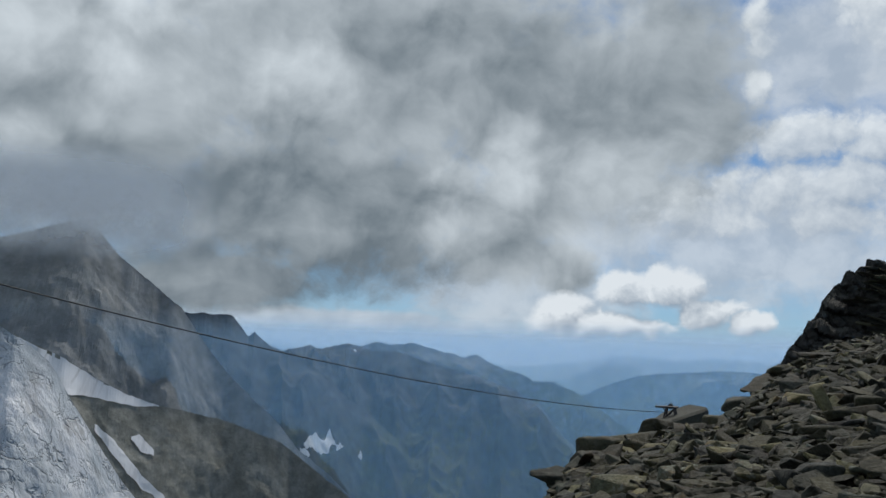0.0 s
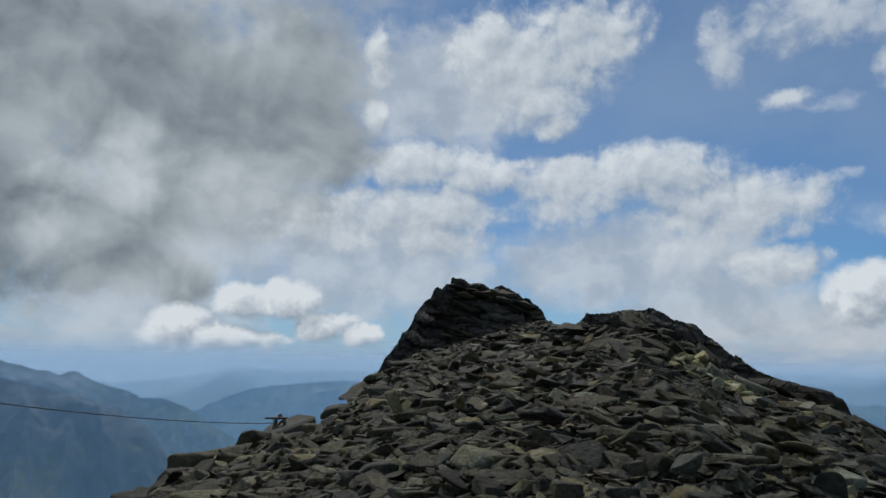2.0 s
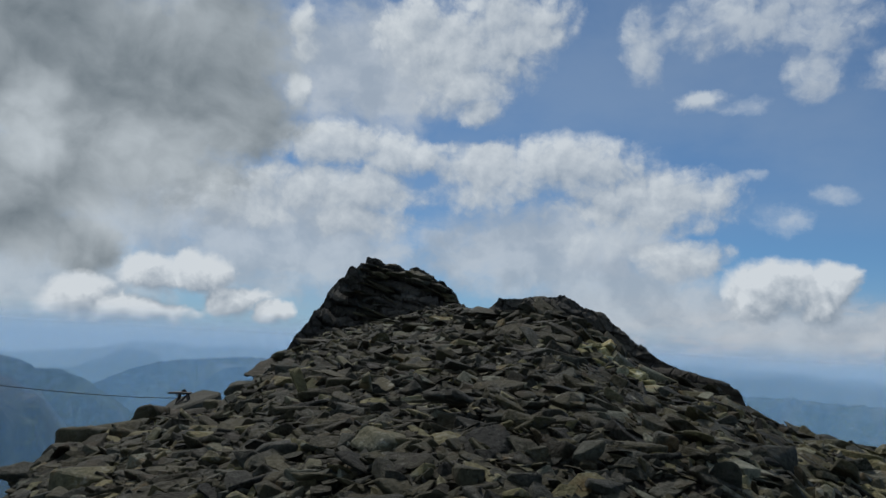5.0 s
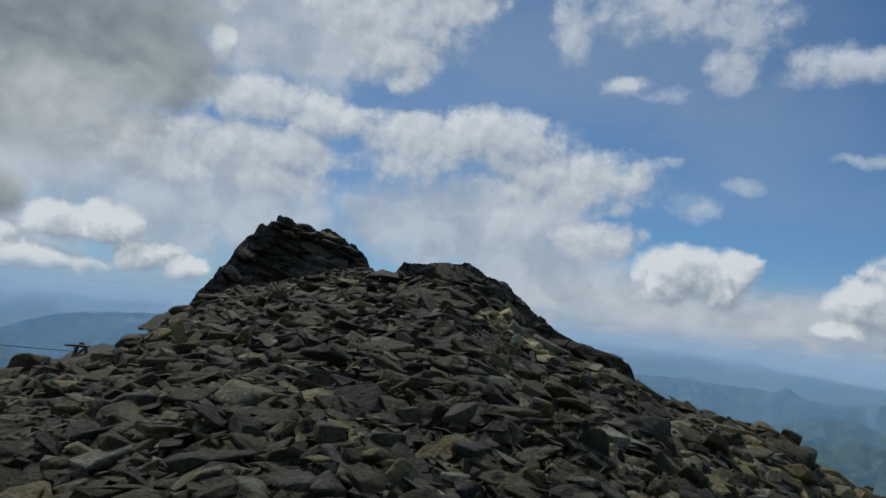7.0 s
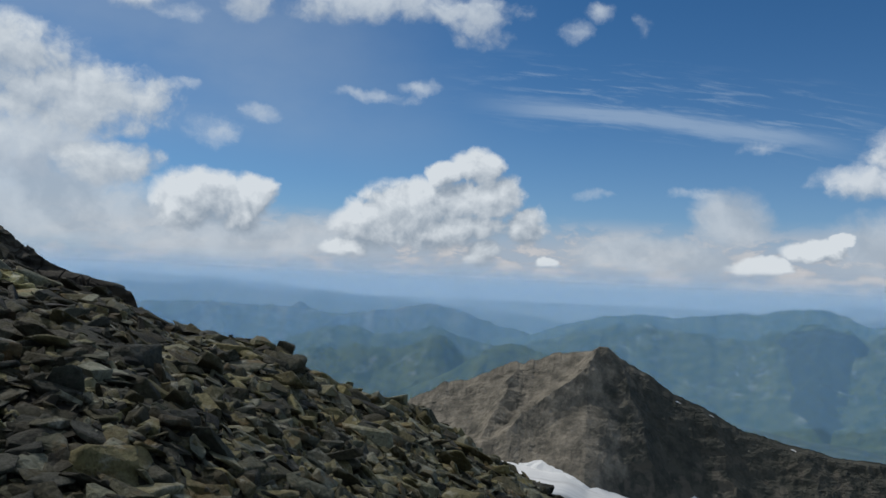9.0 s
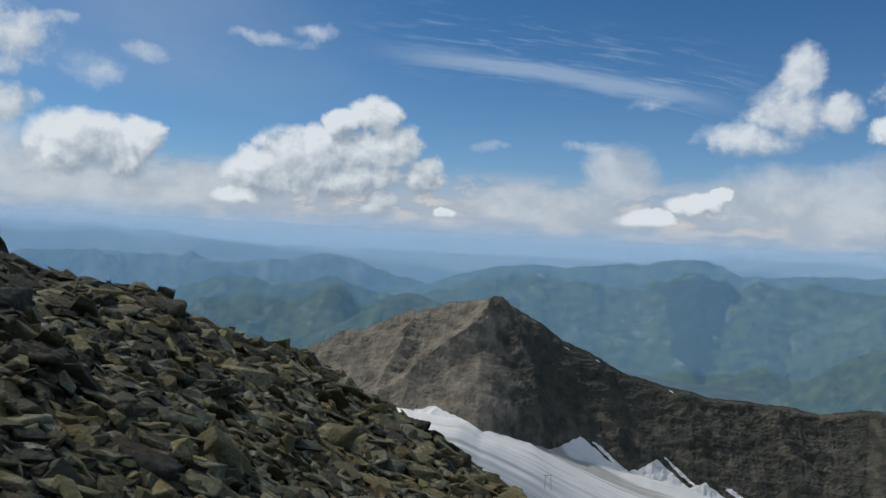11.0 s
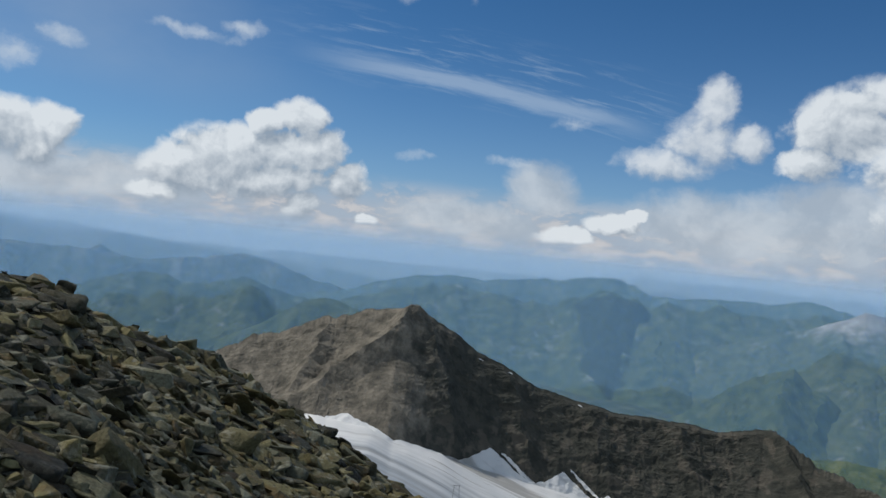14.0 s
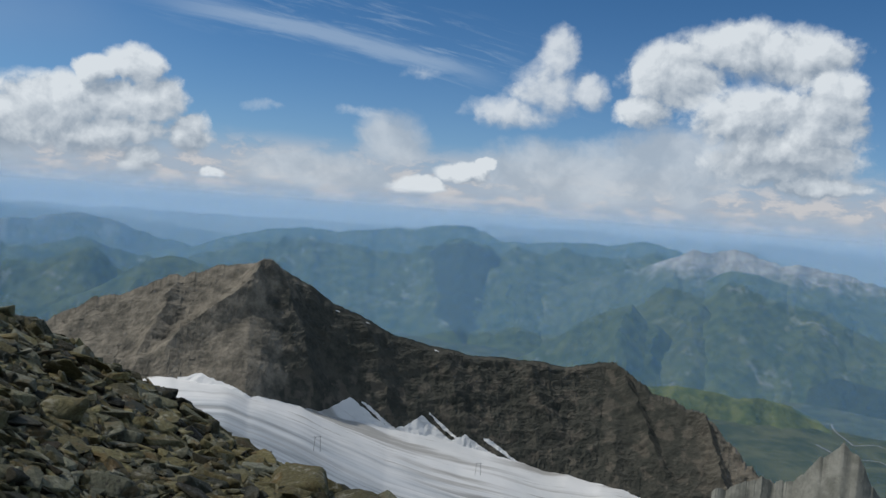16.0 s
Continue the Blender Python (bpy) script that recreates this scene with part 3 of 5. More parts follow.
# ---------------------------------------------------------------- mountains
def mountain(name, skyline, far, mat, base=-700.0, front=0.9, seed=1, rough=0.25, gully=0.10, jag=0.10, step=0.12, rows=70, back=0.35, wave=0.9, gain=0.5, coarse=7, ribs=(), calm=9.0, crust=0.0, fineness=1.0, spurs=0.0):
    """A range: its skyline as (azimuth, height in degrees), how far off it stands (a number or by azimuth), its flank falling towards the viewer."""
    pts = sorted(skyline)
    azs = np.arange(pts[0][0], pts[-1][0] + step, step)
    D = curve_of(far, azs) if isinstance(far, list) else np.full_like(azs, float(far))
    el = curve_of(pts, azs)
    broken = (curve_of(jag, azs) if isinstance(jag, list) else jag) * (fbm(azs * 1.3, azs * 0, 6, seed, 0.66) + 1.2 * (ridged(azs * 0.8, azs * 0 + 7, 5, seed + 1, 0.6) - 0.6))
    D = D * (1 + 0.02 * fbm(azs * 0.25, azs * 0 + 3, 3, seed + 5))
    top = D * np.tan(np.radians(el)) + EYE
    crest = D * np.radians(broken)
    k = max(3, int(2.0 / step) | 1)
    even = np.convolve(np.pad(top, k // 2, mode="edge"), np.ones(k) / k, mode="valid")
    s = np.concatenate([np.linspace(-back, -0.03, 8), np.linspace(0, 1, rows) ** 1.15])[:, None]
    drop = np.maximum(top - base, 30.0)[None, :]
    W_ = drop * (curve_of(front, azs)[None, :] if isinstance(front, list) else front)
    A, S = azs[None, :], np.abs(s)
    d = D[None, :] - np.sign(s + 1e-9) * W_ * S
    bx, by = bearing(A)
    L = drop.mean() * wave
    x, y = bx * d / L, by * d / L
    warp = fbm(x * 0.7, y * 0.7, 4, seed + 9)
    spur = ridged(x + 0.5 * warp, y + 0.5 * warp, coarse, seed + 2, gain) - 0.55
    rub = fbm(x * 3.1, y * 3.1, 7, seed + 3, gain + 0.08)
    grow = np.clip(S * 7, 0, 1) * np.clip((1.05 - S) * 3, 0, 1)
    if crust:
        Sl = S * np.sqrt(W_ ** 2 + drop ** 2) / L
        arc = A * np.radians(1) * D[None, :] / L
        u, v = arc * 2.2 + 0.35 * warp + 0.8 * Sl, Sl * 2.2 + 0.35 * warp - 0.5 * arc
        u, v = u * fineness, v * fineness
        blocks = fbm(u * 1.5, v * 1.5, 5, seed + 31, 0.62) + 0.8 * (ridged(u * 0.8, v * 0.8, 5, seed + 33, 0.6) - 0.55)
        d = d - 0.45 * drop * crust * blocks * np.clip(S * 10, 0, 1)
        bumps = 0.75 * drop * crust * blocks * np.clip(S * 10, 0, 1)
    grow = grow * np.clip((calm - S) * 6, 0.1, 1)
    lift = bumps if crust else 0.0
    ribs = list(ribs)
    if spurs:
        rnd = random.Random(seed)
        a = pts[0][0] + 1.0
        while a < pts[-1][0]:
            ribs.append((a, a + rnd.uniform(-2.2, 2.2), rnd.uniform(0.45, 0.85), float(drop.mean()) * spurs * rnd.uniform(0.5, 1.3), rnd.uniform(1.0, 2.2)))
            a += rnd.uniform(1.4, 3.4)
    for a0, a1, reach, tall, wide in ribs:
        along = np.clip(S / reach, 0, 1)
        off = (A - (a0 + (a1 - a0) * along) + 0.5 * fbm(S * 7, A * 0 + a0, 4, seed + 21)) / wide
        lift = lift + tall * np.maximum(0, 1 - np.abs(off)) ** 1.3 * np.clip(S * np.minimum(12, 0.7 * drop / tall), 0, 1) * np.clip(1.25 - S / reach, 0, 1)
    z = even[None, :] + (top - even)[None, :] * np.exp(-S * 7) + lift + crest[None, :] * np.exp(-S * 14) - drop * (S ** 0.92) + drop * (gully * 3.0 * spur + 0.10 * rough * rub) * grow
    ob = grid_mesh(name, bx * d, by * d, z, mat)
    return ob


RANGES = []


def add_range(name, label, *args, **kw):
    ob = mountain(name, *args, **kw)
    tagged(ob, label, "mountain", "", "structure")
    RANGES.append(ob)
    return ob


add_range("backdrop_mountain_wall", "grey granite mountain wall with its summit in cloud",
          [(62, 11), (48, 10), (38, 5.4), (29.75, 5.2), (27.8, 5.9), (25.5, 6.8), (24.7, 6.8), (23.9, 6.2), (22.4, 4.5), (20.5, 3.0), (18.3, 1.3), (17.1, -0.44), (15.0, -3.1), (13.4, -4.6), (11.3, -6.5), (9.7, -8.4), (7.6, -9.9), (5.1, -12.2), (2, -15)],
          1500, M_WALL, base=-620, front=0.75, seed=4, gully=0.016, crust=0.007, jag=0.07, step=0.09, rows=140, wave=0.6)
add_range("backdrop_dark_range", "dark blue-grey gneiss ridge with a jagged crest",
          [(24, 2.0), (17.7, 0.95), (14.9, 0.95), (13.65, -0.48), (13.27, -0.2), (12.9, -0.6), (12.24, -1.07), (11.24, -1.52), (10.77, -1.3), (9, -2.6), (6, -5), (2, -8)],
          2300, M_NEARBLUE, gully=0.045, front=1.1, seed=12, jag=0.08, step=0.08, rows=110, base=-820, spurs=0.04)
add_range("backdrop_blue_range", "hazy blue rock range with small snow patches",
          [(16, -3), (11.24, -1.6), (9.87, -1.08), (8.5, -1.2), (7.27, -0.91), (6.46, -0.8), (5.6, -0.95), (4.52, -0.58), (3.19, -0.98), (1.52, -1.73), (-0.55, -2.27), (-3.0, -2.9), (-5.5, -3.7), (-7.5, -4.9), (-9.2, -7.0), (-13, -10)],
          2750, M_NEARBLUE, front=1.3, seed=23, jag=0.1, step=0.09, rows=100, base=-820, spurs=0.10)
add_range("backdrop_second_blue_range", "pale blue mountain range behind a darker one",
          [(8, -1.8), (3.6, -0.87), (1.98, -0.61), (-0.1, -1.15), (-1.8, -1.5), (-2.77, -1.3), (-3.8, -1.95), (-5.25, -2.3), (-6.7, -3.0), (-8.3, -3.05), (-9.5, -3.55), (-11.1, -4.5), (-14, -6.5), (-18, -8.5)],
          3250, M_FAR, front=1.0, seed=31, jag=0.1, step=0.1, rows=60, base=-820)
add_range("backdrop_third_blue_range", "faint blue range in haze",
          [(-2, -6), (-7, -5), (-10.2, -4.0), (-12.3, -2.9), (-14.8, -2.2), (-17.5, -1.95), (-20, -1.85), (-24, -1.7), (-30, -1.9), (-40, -2.4), (-50, -3.2)],
          3600, M_FAR, front=1.0, seed=37, jag=0.1, step=0.12, rows=50, base=-820)
add_range("backdrop_west_horizon", "last pale range on the horizon",
          [(200, -0.6), (150, 0.4), (110, -0.5), (75, 1.0), (40, 0.2), (20, -0.9), (5, -1.3), (-5, -2.0), (-9, -1.75), (-12.2, -1.15), (-14.2, -0.9), (-16.9, -1.2), (-19, -0.95), (-25, -1.2), (-40, -0.9), (-50, -0.8), (-57, -0.72), (-60.2, -0.94), (-63.7, -1.08), (-67.3, -1.4), (-72, -1.6), (-80, -1.5), (-89, -1.42), (-95, -1.4), (-101, -0.85), (-107, -0.75), (-113, -0.8), (-117, -0.85), (-122, -0.6), (-128, -0.9), (-140, -0.4), (-160, -0.6)],
          4300, M_FAR, front=1.3, seed=41, jag=0.16, step=0.2, rows=40, gully=0.10, base=-480)
add_range("backdrop_north_range", "hazy blue range with a long falling shoulder",
          [(-44, -2.9), (-52, -2.6), (-57, -2.45), (-62, -2.6), (-67.0, -2.95), (-70.0, -2.61), (-73.4, -1.94), (-75.0, -2.23), (-76.8, -2.79), (-78.2, -3.25), (-80.1, -3.68), (-84, -4.8), (-88, -6.2)],
          3700, M_FAR, front=1.6, seed=43, jag=0.12, step=0.1, rows=80, gully=0.07, base=-470, spurs=0.10)
add_range("backdrop_faint_range_north", "faint pale blue range far behind",
          [(-40, -2.2), (-50, -1.7), (-56, -1.35), (-60, -1.55), (-64, -1.3), (-68, -1.7), (-72, -1.9), (-78, -2.3), (-86, -3.2), (-92, -3.6)],
          4050, M_FAR, front=1.4, seed=45, jag=0.14, step=0.12, rows=50, gully=0.07, base=-470, spurs=0.10)
add_range("backdrop_green_range_north", "green and grey range with a rounded twin summit",
          [(-54, -8), (-58, -6.3), (-62.2, -5.2), (-64, -4.6), (-65.6, -4.0), (-67.1, -3.86), (-68.4, -3.9), (-69.6, -4.36), (-71.3, -4.26), (-72.6, -3.85), (-73.5, -3.58), (-74.3, -3.74), (-75.3, -4.15), (-77, -4.6), (-79.3, -4.95), (-82.7, -5.6), (-88, -7.0), (-94, -9.5)],
          2800, M_ALP, front=1.7, seed=51, jag=0.06, step=0.08, rows=110, gully=0.035, wave=0.9, base=-470, gain=0.42, spurs=0.055)
add_range("backdrop_front_shoulder", "dark wooded shoulder below a green range",
          [(-72, -8.2), (-75, -6.8), (-76.6, -5.75), (-78.2, -4.85), (-79.3, -4.55), (-80.3, -4.7), (-81.3, -5.03), (-83.5, -5.65), (-90, -7.4), (-96, -9.5)],
          2450, M_ALP, front=1.6, seed=53, jag=0.04, step=0.08, rows=80, gully=0.035, base=-470, gain=0.42, spurs=0.055)
add_range("backdrop_broad_green_range", "broad green range with bare tops",
          [(-72, -5.0), (-80, -4.1), (-83, -3.08), (-86, -2.26), (-88.8, -1.98), (-90.9, -2.12), (-94.1, -1.67), (-96.5, -1.48), (-98.3, -1.09), (-100.1, -1.02), (-101.4, -1.35), (-102.8, -1.97), (-105.5, -1.87), (-108.3, -1.55), (-110.6, -1.62), (-112.8, -1.12), (-115.0, -1.48), (-120, -3), (-128, -5)],
          3450, M_ALP, front=2, seed=57, jag=0.10, step=0.07, rows=170, gully=0.035, wave=0.9, base=-470, gain=0.42, spurs=0.055)
add_range("backdrop_inner_spur", "spur in front of a broad green range, coloured dark for cloud shade",
          [(-92, -6.4), (-95.2, -4.6), (-96.7, -3.56), (-98.4, -2.57), (-100.2, -2.21), (-102.0, -2.49), (-103.0, -3.44), (-105, -4.6), (-108, -5.8)],
          3290, M_CLOUDSHADE, front=1.7, seed=59, jag=0.05, step=0.08, rows=80, gully=0.035, base=-470, gain=0.42, spurs=0.06)
add_range("backdrop_lower_shoulder", "green shoulder with pale erosion scars",
          [(-82, -10), (-88, -8.2), (-92, -7.2), (-94.5, -6.6), (-96.9, -5.92), (-98.6, -5.18), (-100.6, -4.25), (-102.1, -3.96), (-104.4, -3.45), (-106.5, -3.84), (-109.1, -3.58), (-112, -4.2), (-116, -6), (-121, -9)],
          3100, M_ALP, front=1.9, seed=60, jag=0.07, step=0.07, rows=140, gully=0.04, wave=0.8, base=-470, gain=0.45, spurs=0.055)
add_range("backdrop_pale_range_east", "mountain with a bare pale limestone top",
          [(-100, -8.2), (-105, -6.0), (-108, -4.6), (-110.8, -3.55), (-113, -2.88), (-114.5, -2.21), (-115.6, -1.7), (-116.3, -1.4), (-117.5, -1.61), (-118.9, -1.08), (-119.9, -1.39), (-121.0, -1.74), (-122, -1.96), (-123.2, -1.82), (-124.6, -2.08), (-126.3, -2.25), (-128.3, -2.9), (-132, -4.5), (-140, -6.5), (-150, -5)],
          3000, M_ALP_PALE, base=-460, front=1.9, seed=61, jag=0.10, step=0.06, rows=150, gully=0.04, wave=0.8, gain=0.45, spurs=0.055)
add_range("backdrop_green_dome", "broad green dome with a gullied flank",
          [(-106, -10.5), (-108.5, -9.0), (-111.1, -7.4), (-113.3, -6.06), (-115.3, -4.76), (-116.8, -3.82), (-118.0, -3.0), (-118.8, -2.62), (-120.6, -2.77), (-121.9, -3.14), (-123.3, -3.44), (-126.4, -3.87), (-130, -4.8), (-138, -7), (-150, -8)],
          2850, M_ALP, base=-460, front=1.8, seed=63, jag=0.04, step=0.06, rows=150, gully=0.035, wave=0.9, gain=0.42, spurs=0.05)
add_range("backdrop_green_pyramid", "sharp green pyramid peak with a dark rocky flank",
          [(-98, -13.5), (-102, -11.6), (-105.3, -9.88), (-107.5, -8.41), (-108.7, -7.4), (-109.7, -6.77), (-111, -6.12), (-111.8, -5.82), (-112.4, -5.56), (-112.9, -6.1), (-113.6, -6.81), (-114.4, -6.99), (-115.3, -7.72), (-116.2, -9.3), (-119, -11.3), (-123, -13)],
          2500, M_ALP, front=1.7, seed=67, jag=0.07, step=0.05, rows=150, gully=0.03, wave=0.8, base=-470, gain=0.45, ribs=[(-112.4, -110.6, 0.95, 95, 2.6), (-109.0, -107.4, 0.7, 40, 1.5), (-114.4, -113.8, 0.6, 30, 0.8)])
add_range("backdrop_meadow_hill", "sunlit green hill on the valley floor",
          [(-108, -13), (-112, -11.6), (-115.9, -10.9), (-118.6, -11.0), (-120, -11.2), (-121.6, -10.9), (-123.4, -11.15), (-125.1, -11.8), (-126.6, -12.8), (-128, -14.2), (-132, -17)],
          2050, M_MEADOW, front=1.9, seed=69, jag=0.03, step=0.08, rows=80, gully=0.04, base=-470, spurs=0.04)
FLANK = [(-62, 1.3), (-84, 1.2), (-92, 0.85), (-127, 0.75)]
BROWN = [(-62, -15), (-68, -11.5), (-72.8, -8.6), (-74.8, -7.6), (-76.6, -7.14), (-77.9, -6.66), (-79.5, -5.85), (-79.9, -5.7), (-80.3, -5.9), (-82.2, -5.25), (-83.6, -5.02), (-85, -4.78), (-85.75, -4.7), (-86.4, -4.85), (-88.2, -5.7), (-89.5, -6.4), (-90.8, -7.35), (-92.9, -8.1), (-95.5, -9.4), (-98.1, -9.9), (-101, -10.4), (-104.4, -10.3), (-108.1, -10.55), (-111.4, -9.85), (-112.5, -10.65), (-114.2, -11.4), (-116.2, -12.1), (-118.5, -12.9), (-119.7, -14.0), (-121.3, -15.4), (-123.2, -16.7), (-127, -19.5)]


def rock_peak(name, label, skyline, far, mat, base, front, ribs, seed):
    """A craggy mountain: broken rock faces, scree between, ribs as (azimuth by share of the fall, height, half width)."""
    azs = np.arange(-127, -62, 0.055)
    A = azs[None, :]
    D = curve_of(far, azs)
    broken = curve_of([(-127, 0.30), (-119, 0.26), (-112.5, 0.2), (-110, 0.07), (-88, 0.06), (-84, 0.04), (-82, 0.13), (-74, 0.13), (-62, 0.1)], azs)
    el = curve_of(skyline, azs) + broken * (1.3 * fbm(azs * 1.1, azs * 0, 6, seed, 0.62) + 0.9 * (ridged(azs * 0.9, azs * 0 + 4, 5, seed + 1, 0.6) - 0.62))
    top = D * np.tan(np.radians(el)) + EYE
    drop = (top - base)[None, :]
    run = drop * curve_of(front, azs)[None, :]
    s = np.concatenate([np.linspace(-0.3, -0.02, 8), np.linspace(0, 1, 330) ** 2])[:, None]
    S = np.abs(s)
    d = D[None, :] - np.sign(s + 1e-9) * run * S
    bx, by = bearing(A)
    wide = np.convolve(np.pad(top, 20, mode="edge"), np.ones(41) / 41, mode="valid")
    z = wide[None, :] + (top - wide)[None, :] * np.exp(-S * 30) - drop * S ** 0.94
    for path, tall, half in ribs:
        mid = np.interp(S, [q[0] for q in path], [q[1] for q in path])
        mid = mid + 0.25 * fbm(S * 40, S * 0 + tall, 4, seed + 7)
        off = np.abs(A - mid) / half
        z = z + tall * np.maximum(0, 1 - off) ** 1.2 * np.clip((S - path[0][0]) * 22, 0, 1) * np.clip((path[-1][0] + 0.05 - S) * 14, 0, 1)
    x, y = bx * d, by * d
    tilt = 0.35 * x + z
    rough = crags(x / 46, y / 46, tilt / 40, 6, seed + 20, 0.6)
    steps = np.round(3 * value_noise3(x / 14, y / 14, tilt / 12, seed + 40)) / 3 - 0.5
    scree = np.clip(2.2 * value_noise3(x / 95, y / 95, z / 70, seed + 60) - 0.75, 0, 1)
    bowl = np.exp(-((A + 83.8) / 1.6) ** 2 - ((S - 0.035) / 0.03) ** 2)
    amp = (1 - 0.8 * np.clip(bowl, 0, 1)) * (0.45 + 0.9 * scree) * np.clip(S * 40, 0.12, 1)
    out = (7.5 * rough + 1.8 * steps) * amp * (1 + 0.7 * np.clip((A + 84) / 3, 0, 1))
    return tagged(grid_mesh(name, x - bx * 0.6 * out, y - by * 0.6 * out, z + 0.75 * out, mat), label, "mountain", "", "structure")


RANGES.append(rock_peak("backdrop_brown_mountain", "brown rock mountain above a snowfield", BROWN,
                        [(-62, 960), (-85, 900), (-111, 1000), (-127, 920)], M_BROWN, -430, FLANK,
                        [([(0.0, -85.7), (0.07, -85.4), (0.115, -83.8), (0.16, -81.3), (0.21, -79.3)], 20, 2.0),
                         ([(0.0, -85.7), (0.06, -87.4), (0.15, -88.6), (0.3, -90.0)], 16, 1.7),
                         ([(0.02, -80.0), (0.1, -79.0), (0.25, -77.0)], 12, 1.2),
                         ([(0.02, -93.0), (0.12, -94.2), (0.3, -95.5)], 12, 1.5),
                         ([(0.02, -99.0), (0.15, -100.0), (0.3, -101.5)], 13, 1.6),
                         ([(0.02, -105.0), (0.15, -106.3), (0.3, -107.5)], 12, 1.6),
                         ([(0.0, -111.5), (0.1, -113.0), (0.3, -115.0)], 18, 1.1),
                         ([(0.0, -117.5), (0.1, -118.6), (0.3, -120.0)], 16, 0.9)], 71))
# The cloud shade on this hill is put into its colour.
add_range("backdrop_shaded_hill", "valley hill coloured dark for the cloud shade on it",
          [(-114, -14.5), (-119.2, -12.4), (-123.3, -10.5), (-125.9, -8.9), (-128.8, -9.2), (-134, -10), (-142, -12)],
          2420, M_CLOUDSHADE, front=1.8, seed=72, jag=0.04, step=0.1, rows=60, gully=0.08, base=-470)
add_range("backdrop_low_spur", "small grey rock tower above the valley",
          [(-119, -17.5), (-121.2, -16.2), (-122.8, -16.2), (-124.5, -15.3), (-126, -13.6), (-126.6, -12.9), (-127.7, -13.6), (-128.6, -15.1), (-131, -18)],
          800, M_MORAINE, base=-420, front=0.7, seed=73, jag=0.3, step=0.06, rows=60)
add_range("backdrop_moraine", "brown moraine slope below a granite wall",
          [(40, 1.0), (29, -0.6), (25.5, -2.25), (23.35, -3.6), (21.5, -4.6), (19.2, -5.4), (14.8, -6.4), (10.9, -7.9), (9.2, -9.2), (6, -11.5), (2, -15)],
          1000, M_MORAINE, base=-480, front=0.9, seed=79, jag=0.04, step=0.07, rows=90, gully=0.04, crust=0.012)
add_range("backdrop_glacier", "grey-white crevassed glacier tongue beside a moraine",
          [(44, 4.0), (34, 1.6), (29.2, -0.4), (27.5, -1.5), (26.2, -2.6), (25.5, -3.65), (24.95, -4.7), (23.8, -6.5), (22.6, -8.3), (21.3, -10.2), (20.3, -11.4), (18, -14)],
          800, M_ICE, base=-330, front=1.0, seed=83, jag=0.03, step=0.06, rows=110, gully=0.035)

# valley floor out to the horizon
azs = np.linspace(-180, 180, 241)[None, :]
ds = np.concatenate([np.linspace(60, 1200, 20), np.linspace(1300, 4850, 60)])[:, None]
bx, by = bearing(azs)
zz = -450 - 350 * np.clip((azs + 55) / 35, 0, 1) * np.clip((150 - azs) / 40, 0, 1) + 12 * fbm(bx * ds / 500, by * ds / 500, 5, 91)
ground = grid_mesh("ground", bx * ds, by * ds, zz, M_VALLEY, True)
tagged(ground, "green valley floor with meadows far below", "ground", "", "structure")

# snowfield at the foot of the brown mountain
azs = np.arange(-140, -58, 0.25)[None, :]
ds = np.linspace(160, 1000, 120)[:, None]
bx, by = bearing(azs)
EDGE = [(-58, -11.5), (-66, -12.2), (-80.7, -13.0), (-83.6, -13.5), (-85.2, -14.3), (-88.9, -14.7), (-91, -15.0), (-95.6, -15.9), (-100.3, -16.5), (-103.3, -17.0), (-107, -17.8), (-112, -18.3), (-115.2, -18.7), (-120, -22), (-140, -30)]
t_ = np.tan(np.radians(curve_of(EDGE, azs)))
D_ = curve_of([(-62, 960), (-85, 900), (-111, 1000), (-127, 920)], azs)
F_ = curve_of(FLANK, azs)
T_ = D_ * np.tan(np.radians(curve_of(BROWN, azs)))
reach_ = (T_ - t_ * D_) / ((T_ + 430) * (1 - F_ * t_))
edge_d = D_ - (T_ + 430) * F_ * reach_
tongue = 2 * fbm(bx * ds / 30, by * ds / 30, 5, 18)
foot = t_ * edge_d + 0.03 * (ds - edge_d) + tongue * np.clip((ds - edge_d + 70) / 70, 0, 1.3)
zz = foot + 2.5 * fbm(bx * ds / 150, by * ds / 150, 4, 95)
snowfield = grid_mesh("snowfield", bx * ds, by * ds, zz, M_SNOW, True)
tagged(snowfield, "sunlit white snowfield with grey melt bands", "snow", "", "structure")

# sheets in place of haze between the ranges
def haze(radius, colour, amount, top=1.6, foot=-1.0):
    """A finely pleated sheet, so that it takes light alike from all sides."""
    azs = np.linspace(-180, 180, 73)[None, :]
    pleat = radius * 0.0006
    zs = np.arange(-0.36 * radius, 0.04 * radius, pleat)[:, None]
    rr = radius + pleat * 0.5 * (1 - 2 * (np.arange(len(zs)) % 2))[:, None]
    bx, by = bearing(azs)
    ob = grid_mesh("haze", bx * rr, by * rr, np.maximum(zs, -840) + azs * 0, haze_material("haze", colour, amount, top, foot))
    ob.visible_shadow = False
    tagged(ob, "pleated see-through sheet in place of blue mountain haze", "haze", "", "structure")


# Sheet colours carry the brightness of scattered light, paler far off.
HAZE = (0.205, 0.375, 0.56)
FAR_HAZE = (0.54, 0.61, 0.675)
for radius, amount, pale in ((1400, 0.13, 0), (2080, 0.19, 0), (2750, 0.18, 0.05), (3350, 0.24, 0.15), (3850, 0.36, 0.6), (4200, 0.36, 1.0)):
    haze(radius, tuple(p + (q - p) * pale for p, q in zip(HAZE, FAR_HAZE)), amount)

